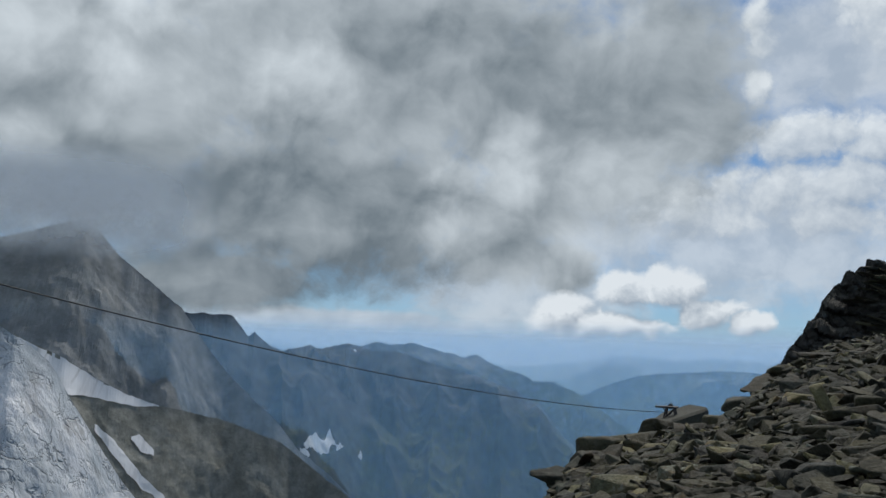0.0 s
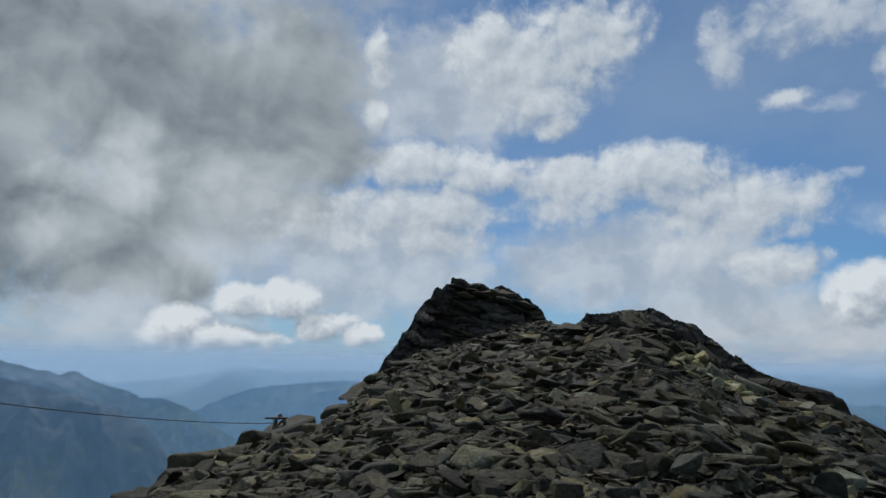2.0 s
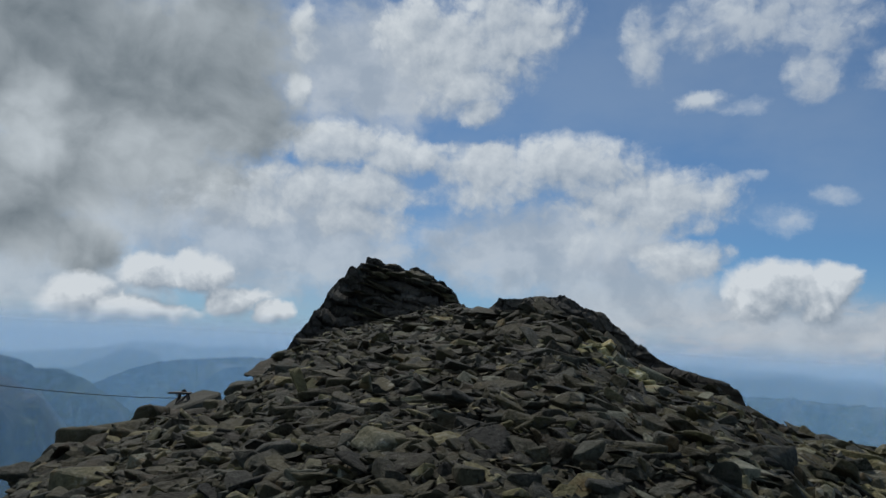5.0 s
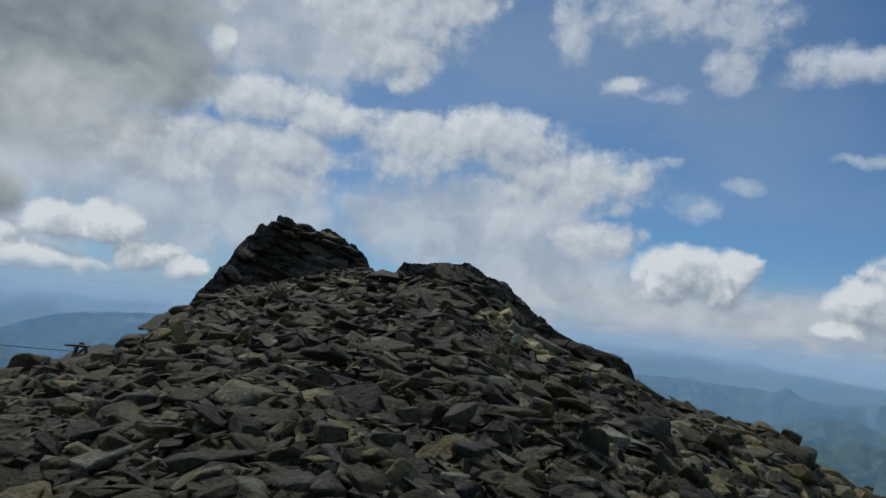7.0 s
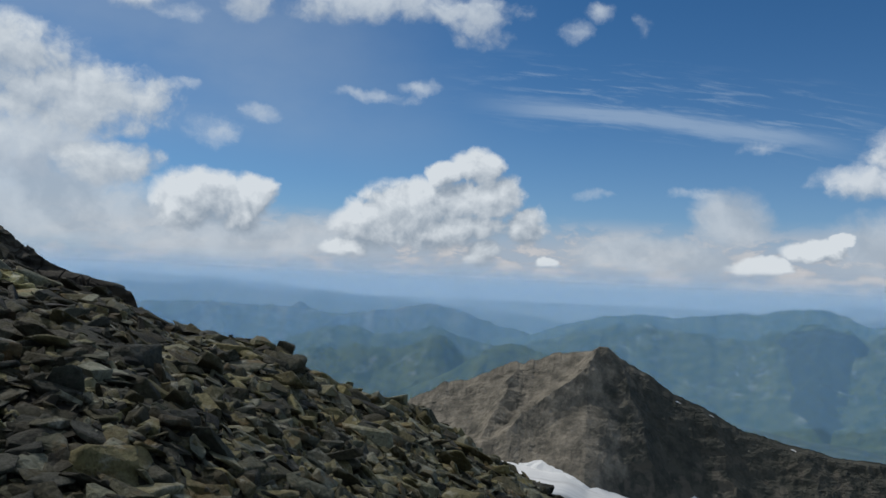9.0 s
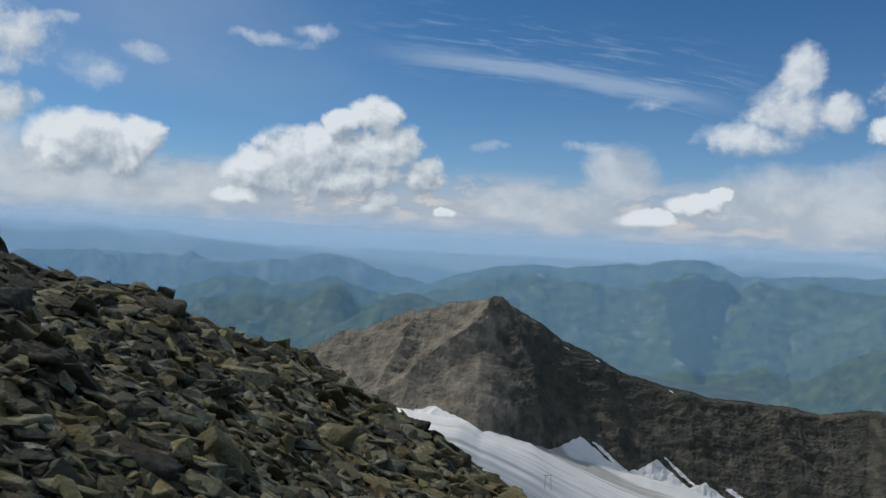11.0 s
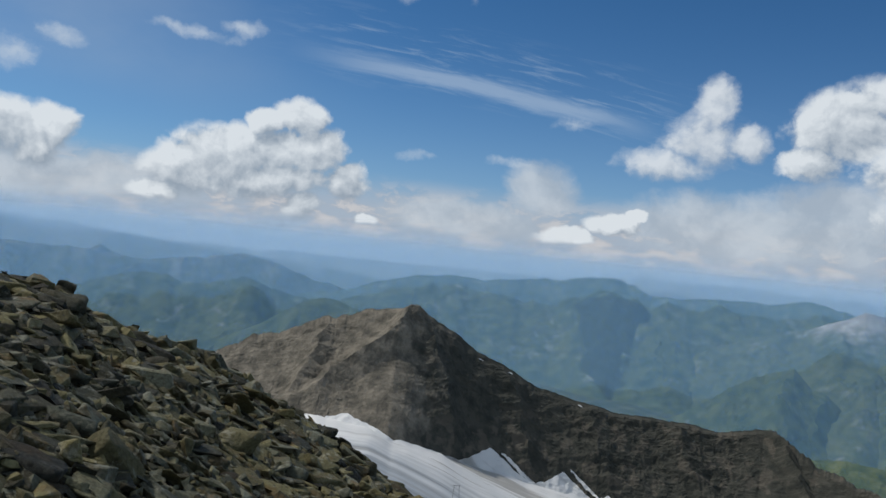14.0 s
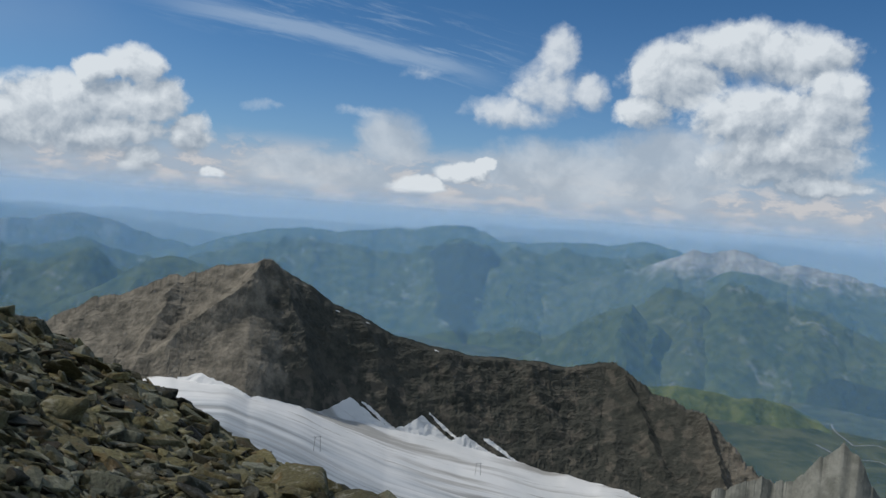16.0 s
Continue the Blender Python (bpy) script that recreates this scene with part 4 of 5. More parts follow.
# ragged sheets before the granite wall, in place of the cloud round its summit
for radius, seed in ((1330, 1), (1230, 2)):
    azs = np.linspace(14, 64, 80)[None, :]
    zs = np.linspace(40, 330, 16)[:, None]
    bx, by = bearing(azs)
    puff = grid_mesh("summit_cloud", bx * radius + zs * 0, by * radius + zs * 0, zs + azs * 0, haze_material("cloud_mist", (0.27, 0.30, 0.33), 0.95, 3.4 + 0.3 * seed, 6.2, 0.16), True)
    puff.visible_shadow = False
    tagged(puff, "ragged grey sheet in place of cloud at a mountain summit", "cloud", "", "structure")

# ---------------------------------------------------------------- snow lying on the flanks
from mathutils.bvhtree import BVHTree

FLANKS = {}


def drape(name, label, flank, upper, lower, cols=40, rows=12, seed=1, ragged=0.12, mat=None, proud=1.2):
    """A patch of firn on a flank, between two lines of (azimuth, height in degrees)."""
    if flank.name not in FLANKS:
        me = flank.data
        FLANKS[flank.name] = BVHTree.FromPolygons([v.co for v in me.vertices], [tuple(p.vertices) for p in me.polygons])
    tree = FLANKS[flank.name]
    u0, u1 = min(p[0] for p in upper), max(p[0] for p in upper)
    bm = bmesh.new()
    grid = []
    for i in range(cols + 1):
        a = u0 + (u1 - u0) * i / cols
        hi = float(curve_of(upper, a)) + ragged * float(fbm(a * 3.0, 0.0, 4, seed))
        lo = float(curve_of(lower, a)) + ragged * float(fbm(a * 3.0, 5.0, 4, seed))
        line = []
        for j in range(rows + 1):
            e = radians(hi + (min(lo, hi) - hi) * j / rows)
            ra = radians(a)
            way = Vector((-math.sin(ra) * math.cos(e), math.cos(ra) * math.cos(e), math.sin(e)))
            hit, normal, _, dist = tree.ray_cast(Vector((0, 0, EYE)), way)
            line.append(bm.verts.new(hit - way * proud + Vector((0, 0, 0.4))) if hit else None)
        grid.append(line)
    for p, q in zip(grid, grid[1:]):
        for j in range(rows):
            c = (p[j], q[j], q[j + 1], p[j + 1])
            if all(c):
                pts_ = [v.co for v in c]
                if max((pts_[0] - k).length for k in pts_) < 160:
                    bm.faces.new(c)
    bmesh.ops.delete(bm, geom=[v for v in bm.verts if not v.link_faces], context="VERTS")
    me = bpy.data.meshes.new(name)
    bm.to_mesh(me)
    bm.free()
    me.materials.append(mat or M_FIRN)
    return tagged(new(name, me), label, "snow", "", "structure")


by_name = {ob.name: ob for ob in RANGES}
moraine, dark_range, brown, pale_east = by_name["backdrop_moraine"], by_name["backdrop_dark_range"], by_name["backdrop_brown_mountain"], by_name["backdrop_pale_range_east"]
drape("snow_tongue", "narrow grey-white snow tongue along a moraine", moraine, [(29, -0.7), (25.5, -2.3), (23.35, -3.65), (21.5, -4.65), (19.3, -5.42)], [(29, -3.0), (25.5, -4.6), (23.4, -4.9), (21.5, -5.35), (20.2, -5.5), (19.3, -5.5)], 60, 10, 3, 0.05)
drape("snow_patch", "small elongated snow patch on brown rubble", moraine, [(19.4, -8.3), (20.4, -7.3), (20.9, -7.4)], [(19.4, -8.7), (20.2, -8.5), (20.9, -7.6)], 20, 8, 5, 0.06)
drape("snow_edge", "dirty snow rim beside a glacier", moraine, [(18.5, -11.3), (20, -10.0), (22, -7.6), (23.2, -6.6)], [(18.5, -11.8), (20, -10.8), (22, -8.6), (23.2, -7.0)], 30, 5, 6, 0.08)
for k, (a, e, w, h) in enumerate([(8.5, -7.9, 0.9, 0.75), (7.6, -7.7, 0.55, 0.5), (6.8, -8.0, 0.3, 0.18), (9.3, -8.5, 0.35, 0.4), (5.4, -8.7, 0.15, 0.2)]):
    drape("snow_patch", "ragged snow patch in a dark gully", dark_range, [(a - w, e - h * 0.2), (a, e + h), (a + w, e)], [(a - w, e - h * 0.5), (a, e - h), (a + w, e - h * 0.3)], 26, 8, 20 + k, 0.3)
# pointed lobes and fingers of snow lying up against the brown face
LOBES = [([(-80.3, -12.95), (-81.9, -12.65), (-83.6, -13.35), (-85.9, -14.4), (-87.0, -14.35), (-88.6, -14.85), (-90.6, -15.05)], [(-80.3, -13.4), (-90.6, -15.5)]),
         ([(-90.4, -15.1), (-91.4, -14.63), (-92.5, -13.98), (-93.2, -14.4), (-94.3, -15.2), (-95.8, -16.05)], [(-90.4, -15.5), (-95.8, -16.4)]),
         ([(-93.4, -14.25), (-94.1, -14.6), (-95.8, -15.85), (-96.4, -16.2)], [(-93.4, -14.3), (-94.1, -14.85), (-95.5, -15.95), (-96.4, -16.4)]),
         ([(-95.6, -16.05), (-96.9, -15.69), (-97.86, -14.93), (-98.3, -15.15), (-99.4, -16.0), (-100.4, -16.6)], [(-95.6, -16.5), (-100.4, -17.0)]),
         ([(-98.45, -14.7), (-99.5, -15.5), (-101.0, -16.5)], [(-98.45, -14.8), (-99.5, -15.75), (-101.0, -16.7)]),
         ([(-100.2, -16.6), (-101.2, -16.0), (-103.0, -17.0)], [(-100.2, -17.0), (-103.0, -17.4)]),
         ([(-102.6, -16.1), (-103.2, -16.3), (-105.2, -17.5)], [(-102.6, -16.2), (-103.2, -16.6), (-105.2, -17.7)])]
for k, (upper, lower) in enumerate(LOBES):
    drape("snow_lobe", "pointed lobe of snow against a brown rock face", brown, upper, lower, 70, 14, 90 + k, 0.07, M_SNOW, 0.8)
for a, e, k in [(-91.2, -7.85, 1), (-93.4, -8.55, 2), (-98.6, -10.2, 3)]:
    drape("snow_patch", "small cornice remnant on a brown ridge", brown, [(a - 0.2, e - 0.12), (a, e), (a + 0.16, e + 0.0)], [(a - 0.2, e - 0.15), (a, e - 0.09), (a + 0.16, e - 0.03)], 10, 4, 60 + k, 0.02)
drape("snow_gully", "thin snow streak in a green mountain gully", pale_east, [(-122.75, -6.85), (-122.6, -6.55), (-122.3, -6.0), (-121.9, -5.35)], [(-122.75, -7.0), (-122.6, -6.75), (-122.3, -6.1), (-121.9, -5.4)], 20, 5, 71, 0.04)

# roads in the valley
def road(points, width, label):
    """A ribbon over the valley floor through (azimuth, distance)."""
    pts = []
    for (a0, d0), (a1, d1) in zip(points, points[1:]):
        for k in range(12):
            a, d = a0 + (a1 - a0) * k / 12, d0 + (d1 - d0) * k / 12
            bx, by = bearing(a + 0.25 * math.sin(d / 40))
            pts.append((float(bx * d), float(by * d)))
    P_ = np.array(pts)
    n = np.gradient(P_, axis=0)
    n = np.stack([-n[:, 1], n[:, 0]], -1) / np.linalg.norm(n, axis=1, keepdims=True) * width / 2
    both = np.stack([P_ - n, P_ + n])
    z = -450 + 12 * fbm(both[..., 0] / 500, both[..., 1] / 500, 5, 91) + 5
    return tagged(grid_mesh("road", both[..., 0], both[..., 1], z, M_ROAD), label, "road", "", "structure")


road([(-122, 2300), (-123.5, 2200), (-124.5, 2050), (-126, 2120), (-127, 1950), (-128.5, 2000), (-131, 1850)], 4, "pale gravel road winding through the valley")
road([(-118, 2150), (-119.5, 2080), (-121, 2180), (-123.5, 2200)], 3, "pale farm track across meadows")
road([(-125, 1900), (-127, 1820), (-129, 1850), (-132, 1700)], 5, "pale river bed in the valley floor")

# ---------------------------------------------------------------- the stony hill
CREST = [(60, -30), (20, -22), (0, -17), (-4.7, -12.8), (-6.3, -11.0), (-7, -10.0), (-8.5, -8.6), (-10.6, -7.6), (-13, -7.1), (-14.5, -6.0), (-16, -6.1), (-18, -5.9), (-19, -5.2), (-21.7, -2.4), (-24.5, -0.2), (-28, 0.9), (-32, 2.1), (-35, 2.6), (-36.5, 2.4), (-37.4, 2.5), (-39.2, 2.5), (-41.6, 2.9), (-43.4, 2.1), (-44.6, 1.4), (-46.8, -0.4), (-48.9, -1.6), (-51, -1.85), (-53.4, -2.5), (-54.2, -3.35), (-57, -4.45), (-60.7, -5.45), (-64, -6.25), (-66, -7.85), (-70, -9.25), (-72.5, -9.45), (-74, -9.85), (-76, -11.15), (-78.5, -12.3), (-81, -13.8), (-84, -15.6), (-87, -17.4), (-91, -19.0), (-94, -20.0), (-99, -21.2), (-112, -25), (-130, -32)]
REACH = [(60, 4.5), (0, 7.0), (-7, 8.5), (-10, 10), (-14, 12), (-18, 15), (-24, 18), (-34, 18.5), (-36.3, 16), (-37.4, 11.8), (-42, 11.5), (-48, 11), (-53, 10), (-60, 8.6), (-66, 7.8), (-74, 9), (-80, 9.2), (-86, 8.6), (-95, 6.8), (-112, 5), (-130, 4.5)]
APRON = [(60, -2.6), (20, -2.0), (0, -1.45), (-6, -1.2), (-20, -0.72), (-31, -0.52), (-53, -0.54), (-60, -0.75), (-65, -1.0), (-72, -1.35), (-80, -1.75), (-95, -2.0), (-112, -2.2), (-130, -2.5)]


def smooth_curve(points, az, width=1.2):
    return sum(curve_of(points, az + k * width / 2) for k in (-2, -1, 0, 1, 2)) / 5


def hill_z(az, d):
    """Height of the rubble slope over the datum, by azimuth and distance from the standing place."""
    az, d = np.broadcast_arrays(np.asarray(az, float), np.asarray(d, float))
    D = smooth_curve(REACH, az, 1.0)
    top = D * np.tan(np.radians(smooth_curve(CREST, az, 0.5)))
    mid = smooth_curve(APRON, az, 4)
    near = -EYE + (mid + EYE) * np.clip(d / 4, 0, 1)
    t = np.clip((d - 4) / np.maximum(D - 4, 0.5), 0, 1)
    z = np.where(d < 4, near, mid + (top - mid) * (0.75 * t + 0.25 * t * t))
    z = z - np.clip(d - D, 0, None) * 0.85
    away = np.clip((np.abs(az + 45) - 85) / 25, 0, 1)
    z = z * (1 - away) + away * (-EYE - 0.35 * np.clip(d - 1.5, 0, None))
    bx, by = bearing(az)
    x, y = bx * d, by * d
    return z + EYE + 0.07 * fbm(x * 0.9, y * 0.9, 4, 7) * np.clip(d / 3, 0, 1)


azs = np.concatenate([np.arange(-180, -112, 2.0), np.arange(-112, 20, 0.5), np.arange(20, 181, 2.0)])[None, :]
ds = np.concatenate([np.linspace(0.05, 14, 90), np.linspace(14.3, 26, 40), np.linspace(27, 700, 30)])[:, None]
bx, by = bearing(azs)
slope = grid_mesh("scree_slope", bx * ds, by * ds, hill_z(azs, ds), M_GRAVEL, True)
tagged(slope, "steep rubble slope of broken tan and grey schist", "scree", "", "structure")


def rock_mesh(name, seed, flat=0.45, long=1.0, points=18, mat=None, bevel=0.035, worn=0.0):
    """An angular broken block, about one metre across."""
    rnd = random.Random(seed)
    bm = bmesh.new()
    for _ in range(points):
        v = Vector((rnd.uniform(-1, 1), rnd.uniform(-1, 1), rnd.uniform(-1, 1)))
        k = max(abs(v.x), abs(v.y), abs(v.z))
        v = v / k * rnd.uniform(0.8, 1.0)
        cut = abs(v.x) + abs(v.y)
        if cut > 1.45:
            v.x, v.y = v.x * 1.45 / cut, v.y * 1.45 / cut
        bm.verts.new((v.x * 0.5 * long, v.y * 0.5, v.z * 0.5 * flat))
    bmesh.ops.convex_hull(bm, input=bm.verts)
    bmesh.ops.delete(bm, geom=[v for v in bm.verts if not v.link_faces], context="VERTS")
    bmesh.ops.dissolve_limit(bm, angle_limit=radians(14), verts=bm.verts, edges=bm.edges)
    if bevel:
        bmesh.ops.bevel(bm, geom=list(bm.edges), offset=bevel, segments=1, affect="EDGES", clamp_overlap=True)
    bmesh.ops.triangulate(bm, faces=bm.faces)
    if worn:
        for _ in range(2):
            bmesh.ops.subdivide_edges(bm, edges=[e for e in bm.edges if e.calc_length() > 0.11], cuts=1, use_grid_fill=True)
            bmesh.ops.triangulate(bm, faces=bm.faces)
        bmesh.ops.smooth_vert(bm, verts=bm.verts, factor=0.35, use_axis_x=True, use_axis_y=True, use_axis_z=True)
        bm.normal_update()
        for v in bm.verts:
            q = v.co * 3.2 + Vector((seed, 0, 0))
            v.co += v.normal * worn * (noise.noise(q) + 0.5 * noise.noise(q * 2.3))
    me = bpy.data.meshes.new(name)
    bm.to_mesh(me)
    bm.free()
    me.materials.append(mat or M_STONE)
    me.polygons.foreach_set("use_smooth", [bool(worn)] * len(me.polygons))
    return me


ROCKS = [rock_mesh("rock", 100 + i, flat=(0.28, 0.4, 0.52, 0.68)[i % 4], long=(1.0, 1.35, 1.75)[i % 3], points=(9, 12, 16)[i % 3], bevel=0.035) for i in range(30)]
NEAR_ROCKS = [rock_mesh("rock", 100 + i, flat=(0.28, 0.4, 0.52, 0.68)[i % 4], long=(1.0, 1.35, 1.75)[i % 3], points=(10, 13, 17)[i % 3], bevel=0.03, worn=0.035) for i in range(30)]
SHADE_ROCKS = [rock_mesh("rock", 100 + i, flat=(0.28, 0.4, 0.52, 0.68)[i % 4], long=(1.0, 1.35, 1.75)[i % 3], points=(10, 13, 17)[i % 3], mat=M_SHADESTONE, bevel=0.03, worn=0.035) for i in range(30)]
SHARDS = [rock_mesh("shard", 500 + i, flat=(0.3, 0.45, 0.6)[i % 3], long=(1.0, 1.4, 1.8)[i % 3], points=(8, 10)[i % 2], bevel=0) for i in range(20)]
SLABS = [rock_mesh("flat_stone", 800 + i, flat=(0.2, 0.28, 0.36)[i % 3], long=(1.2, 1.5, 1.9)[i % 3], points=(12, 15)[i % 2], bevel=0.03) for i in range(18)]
PLATES = [rock_mesh("plate", 900 + i, flat=(0.15, 0.2, 0.26)[i % 3], long=(1.8, 2.4, 2.9)[i % 3], points=18, mat=M_SHADESTONE, bevel=0.02, worn=0.02) for i in range(10)]


def strew(spacing, az0, az1, d0, past, lo, hi, kinds, tilt, lift, seed, spread=5.0, far=19.0, most=1.7):
    """Jittered blocks, evenly spread over the slope and lying on it: (which mesh, poses as 4 x 4 arrays, distances)."""
    rng = np.random.default_rng(seed)
    A, R = [], []
    d = d0
    while d < far:
        k = spacing * max(1.0, d / spread)
        a = np.arange(az0, az1, math.degrees(k / d))
        A.append(a + rng.uniform(-0.5, 0.5, len(a)) * math.degrees(k / d))
        R.append(d + rng.uniform(-0.5, 0.5, len(a)) * k)
        d += k
    A, R = np.concatenate(A), np.concatenate(R)
    keep = R < smooth_curve(REACH, A, 1.0) + past
    A, R = A[keep], R[keep]
    n = len(A)
    bx, by = bearing(A)
    z, h = hill_z(A, R), 0.25
    out = np.stack([bx * h, by * h, hill_z(A, R + h) - z], -1)
    left = np.stack([-by * h, bx * h, hill_z(A + np.degrees(h / R), R) - z], -1)
    N_ = np.cross(out, left)
    N_ *= np.sign(N_[:, 2:3])
    N_ = N_ / np.linalg.norm(N_, axis=1, keepdims=True) * 0.75 + np.array([0, 0, 0.25])
    N_ /= np.linalg.norm(N_, axis=1, keepdims=True)
    X_ = np.cross(np.array([0.3, 1, 0.0]), N_)
    X_ /= np.linalg.norm(X_, axis=1, keepdims=True)
    B = np.stack([X_, np.cross(N_, X_), N_], -1)
    size = lo + (hi - lo) * rng.random(n) ** 1.6
    size = size * np.clip(R / spread, 1.0, most)
    rx, ry, rz = np.radians(rng.normal(0, tilt, n)), np.radians(rng.normal(8, tilt, n)), rng.uniform(0, 2 * np.pi, n)

    def turn(i, j, a):
        m = np.tile(np.eye(3), (n, 1, 1))
        m[:, i, i], m[:, j, j], m[:, i, j], m[:, j, i] = np.cos(a), np.cos(a), -np.sin(a), np.sin(a)
        return m

    M = B @ turn(1, 2, rx) @ turn(2, 0, ry) @ turn(0, 1, rz)
    M = M * (size[:, None] * rng.uniform(0.8, 1.25, (n, 3)))[:, None, :]
    full = np.tile(np.eye(4), (n, 1, 1))
    full[:, :3, :3] = M
    full[:, :3, 3] = np.stack([bx * R, by * R, z + size * lift], -1)
    return rng.integers(0, len(kinds), n), full, R


def pile(name, mats_meshes, poses, smooth=False):
    """Many blocks as one mesh."""
    verts, faces, n = [], [], 0
    cache = {}
    for me, m in poses:
        if me.name not in cache:
            v = np.empty(len(me.vertices) * 3)
            me.vertices.foreach_get("co", v)
            f = np.empty(len(me.loops), np.int32)
            me.loops.foreach_get("vertex_index", f)
            cache[me.name] = v.reshape(-1, 3), f.reshape(-1, 3)
        v, f = cache[me.name]
        M = np.array(m)
        verts.append(v @ M[:3, :3].T + M[:3, 3])
        faces.append(f + n)
        n += len(v)
    V, F = np.concatenate(verts), np.concatenate(faces)
    me = bpy.data.meshes.new(name)
    me.vertices.add(len(V))
    me.vertices.foreach_set("co", V.astype(np.float32).ravel())
    me.loops.add(F.size)
    me.loops.foreach_set("vertex_index", F.astype(np.int32).ravel())
    me.polygons.add(len(F))
    me.polygons.foreach_set("loop_start", np.arange(0, F.size, 3, dtype=np.int32))
    me.update(calc_edges=True)
    me.polygons.foreach_set("use_smooth", [smooth] * len(F))
    for mm in mats_meshes:
        me.materials.append(mm)
    return new(name, me)


loose = []
for args, kinds, tilt in (((0.060, -112, 4, 1.9, 0.1, 0.045, 0.10), SHARDS, 20), ((0.090, -110, 2, 2.0, 0.15, 0.08, 0.155), ROCKS, 17), ((0.24, -110, 2, 2.0, 0.12, 0.12, 0.22), SLABS, 13)):
    which, poses, R = strew(*args, kinds, tilt, 0.13, 11 + len(loose))
    loose += [(kinds[w], m) for w, m in zip(which, poses)]
which, poses, R = strew(0.30, -104, 0, 2.3, 0.1, 0.14, 0.25, ROCKS, 11, 0.13, 13, most=1.25)
order = np.argsort(R)
near = order[:295]
loose += [(ROCKS[which[i]], poses[i]) for i in order[295:]]
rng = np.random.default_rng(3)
# Shade on the slope is painted in: dark stones grow likelier by azimuth.
light_stones, shade_stones = [], []
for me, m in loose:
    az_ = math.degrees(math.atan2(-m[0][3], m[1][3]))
    (shade_stones if rng.random() < min(0.84, max(0.16, (az_ + 76) / 34)) else light_stones).append((me, m))
tagged(pile("rubble", [M_STONE], light_stones), "loose angular tan schist rubble covering the slope", "rubble", "", "stuff")
tagged(pile("dark_rubble", [M_SHADESTONE], shade_stones), "loose schist rubble toned dark for the shaded part of the slope", "rubble", "", "stuff")
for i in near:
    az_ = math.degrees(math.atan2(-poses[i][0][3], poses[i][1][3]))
    # The near rocks get the shade-toned copy by the same share.
    ob = new("rock", (SHADE_ROCKS if rng.random() < min(0.84, max(0.16, (az_ + 76) / 34)) else NEAR_ROCKS)[which[i]])
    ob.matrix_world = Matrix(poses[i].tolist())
    ob.parent = slope

# crag behind the slope
CRAG = [(-18.6, -5.6), (-20.0, -4.4), (-21.0, -3.1), (-22.3, -1.5), (-24.35, 1.5), (-25.3, 2.9), (-26.1, 4.2), (-26.7, 5.1), (-28.4, 5.85), (-29.7, 5.4), (-31.8, 5.35), (-33, 4.6), (-34.7, 3.5), (-35.1, 2.5), (-37, 1.0), (-40, -2)]
LEDGE = [(-36.6, 1.2), (-37.3, 2.95), (-37.7, 3.35), (-39.2, 3.3), (-40.8, 3.65), (-42.05, 3.85), (-43.4, 3.35), (-45.3, 2.4), (-47.5, 0.75), (-49.7, -0.6), (-52, -1.4), (-54.1, -1.95), (-54.8, -3.4), (-57, -4.6)]


def outcrop(name, skyline, far, mat, step, rows, fall, run, bedding, dip, block, seed, jag=0.0):
    """Bedded rock standing out of the slope: layers that dip to the north, broken by joints."""
    azs = np.arange(skyline[-1][0], skyline[0][0], step)[None, :]
    D = curve_of(far, azs)
    el = curve_of(skyline, azs) + jag * np.round(2.5 * fbm(azs * 1.4, azs * 0, 4, seed)) / 2.5
    top = D * np.tan(np.radians(el)) + EYE
    s = np.linspace(-1, 1, rows)[:, None]
    S = np.abs(s)
    across = -np.radians(azs) * D
    z = top - fall * S ** 0.9
    bed = (z + dip * across + 0.7 * bedding * fbm(across * 0.17 / bedding, z * 0.17 / bedding, 3, seed + 1)) / bedding
    layer = np.floor(bed)
    joint = np.floor(across / block + 1.5 * value_noise(layer, layer * 0, seed + 2) + 0.2 * fbm(across / block, z / block, 3, seed + 3))
    ledge = value_noise(layer, joint, seed + 4) - 0.5
    seam = np.clip(1 - np.abs(bed - layer - 0.5) * 2.2, 0, 1) ** 0.5
    u, v = across / block, z / block
    out = (0.95 * block * ledge + 0.5 * bedding * seam) * np.clip(S * 10, 0, 1)
    d = D - np.sign(s) * (run * S ** 1.3 + out) + 0.25 * block * fbm(u * 1.2, v * 1.2, 5, seed + 5, 0.6)
    bx, by = bearing(azs)
    return grid_mesh(name, bx * d, by * d, z + 0.45 * bedding * ledge * np.exp(-S * 14) + 0.08 * block * fbm(u * 3, v * 3, 4, seed + 6), mat)


crag = outcrop("rock_crag", CRAG, [(-40, 20), (-28, 23), (-18, 22)], M_CRAG, 0.07, 241, 4.6, 2.6, 0.34, 0.42, 0.8, 8, 0.16)
tagged(crag, "dark jointed rock crag on the crest of the hill", "rock", "", "")
ledge_rock = outcrop("rock_ledge", LEDGE, [(a, d - 0.35) for a, d in REACH], M_CRAG, 0.07, 161, 1.5, 0.75, 0.13, 0.55, 0.42, 28, 0.07)
tagged(ledge_rock, "dark bedded schist ledge dipping along the skyline", "rock", "", "")


def boulder(name, label, az, el, d, size, seed, flat=0.5, long=1.2, tip=(0, 0, 0), mat=None, points=16, bevel=0.05):
    """A stone that stands out, its middle at that bearing, height and distance from the eye."""
    ob = new(name, rock_mesh(name, seed, flat, long, points, mat, bevel, 0.05))
    bx, by = bearing(az)
    ob.matrix_world = pose(float(bx * d), float(by * d), EYE + d * math.tan(radians(el)), *tip) @ Matrix.Scale(size, 4)
    return tagged(ob, label, "rock", "", "")


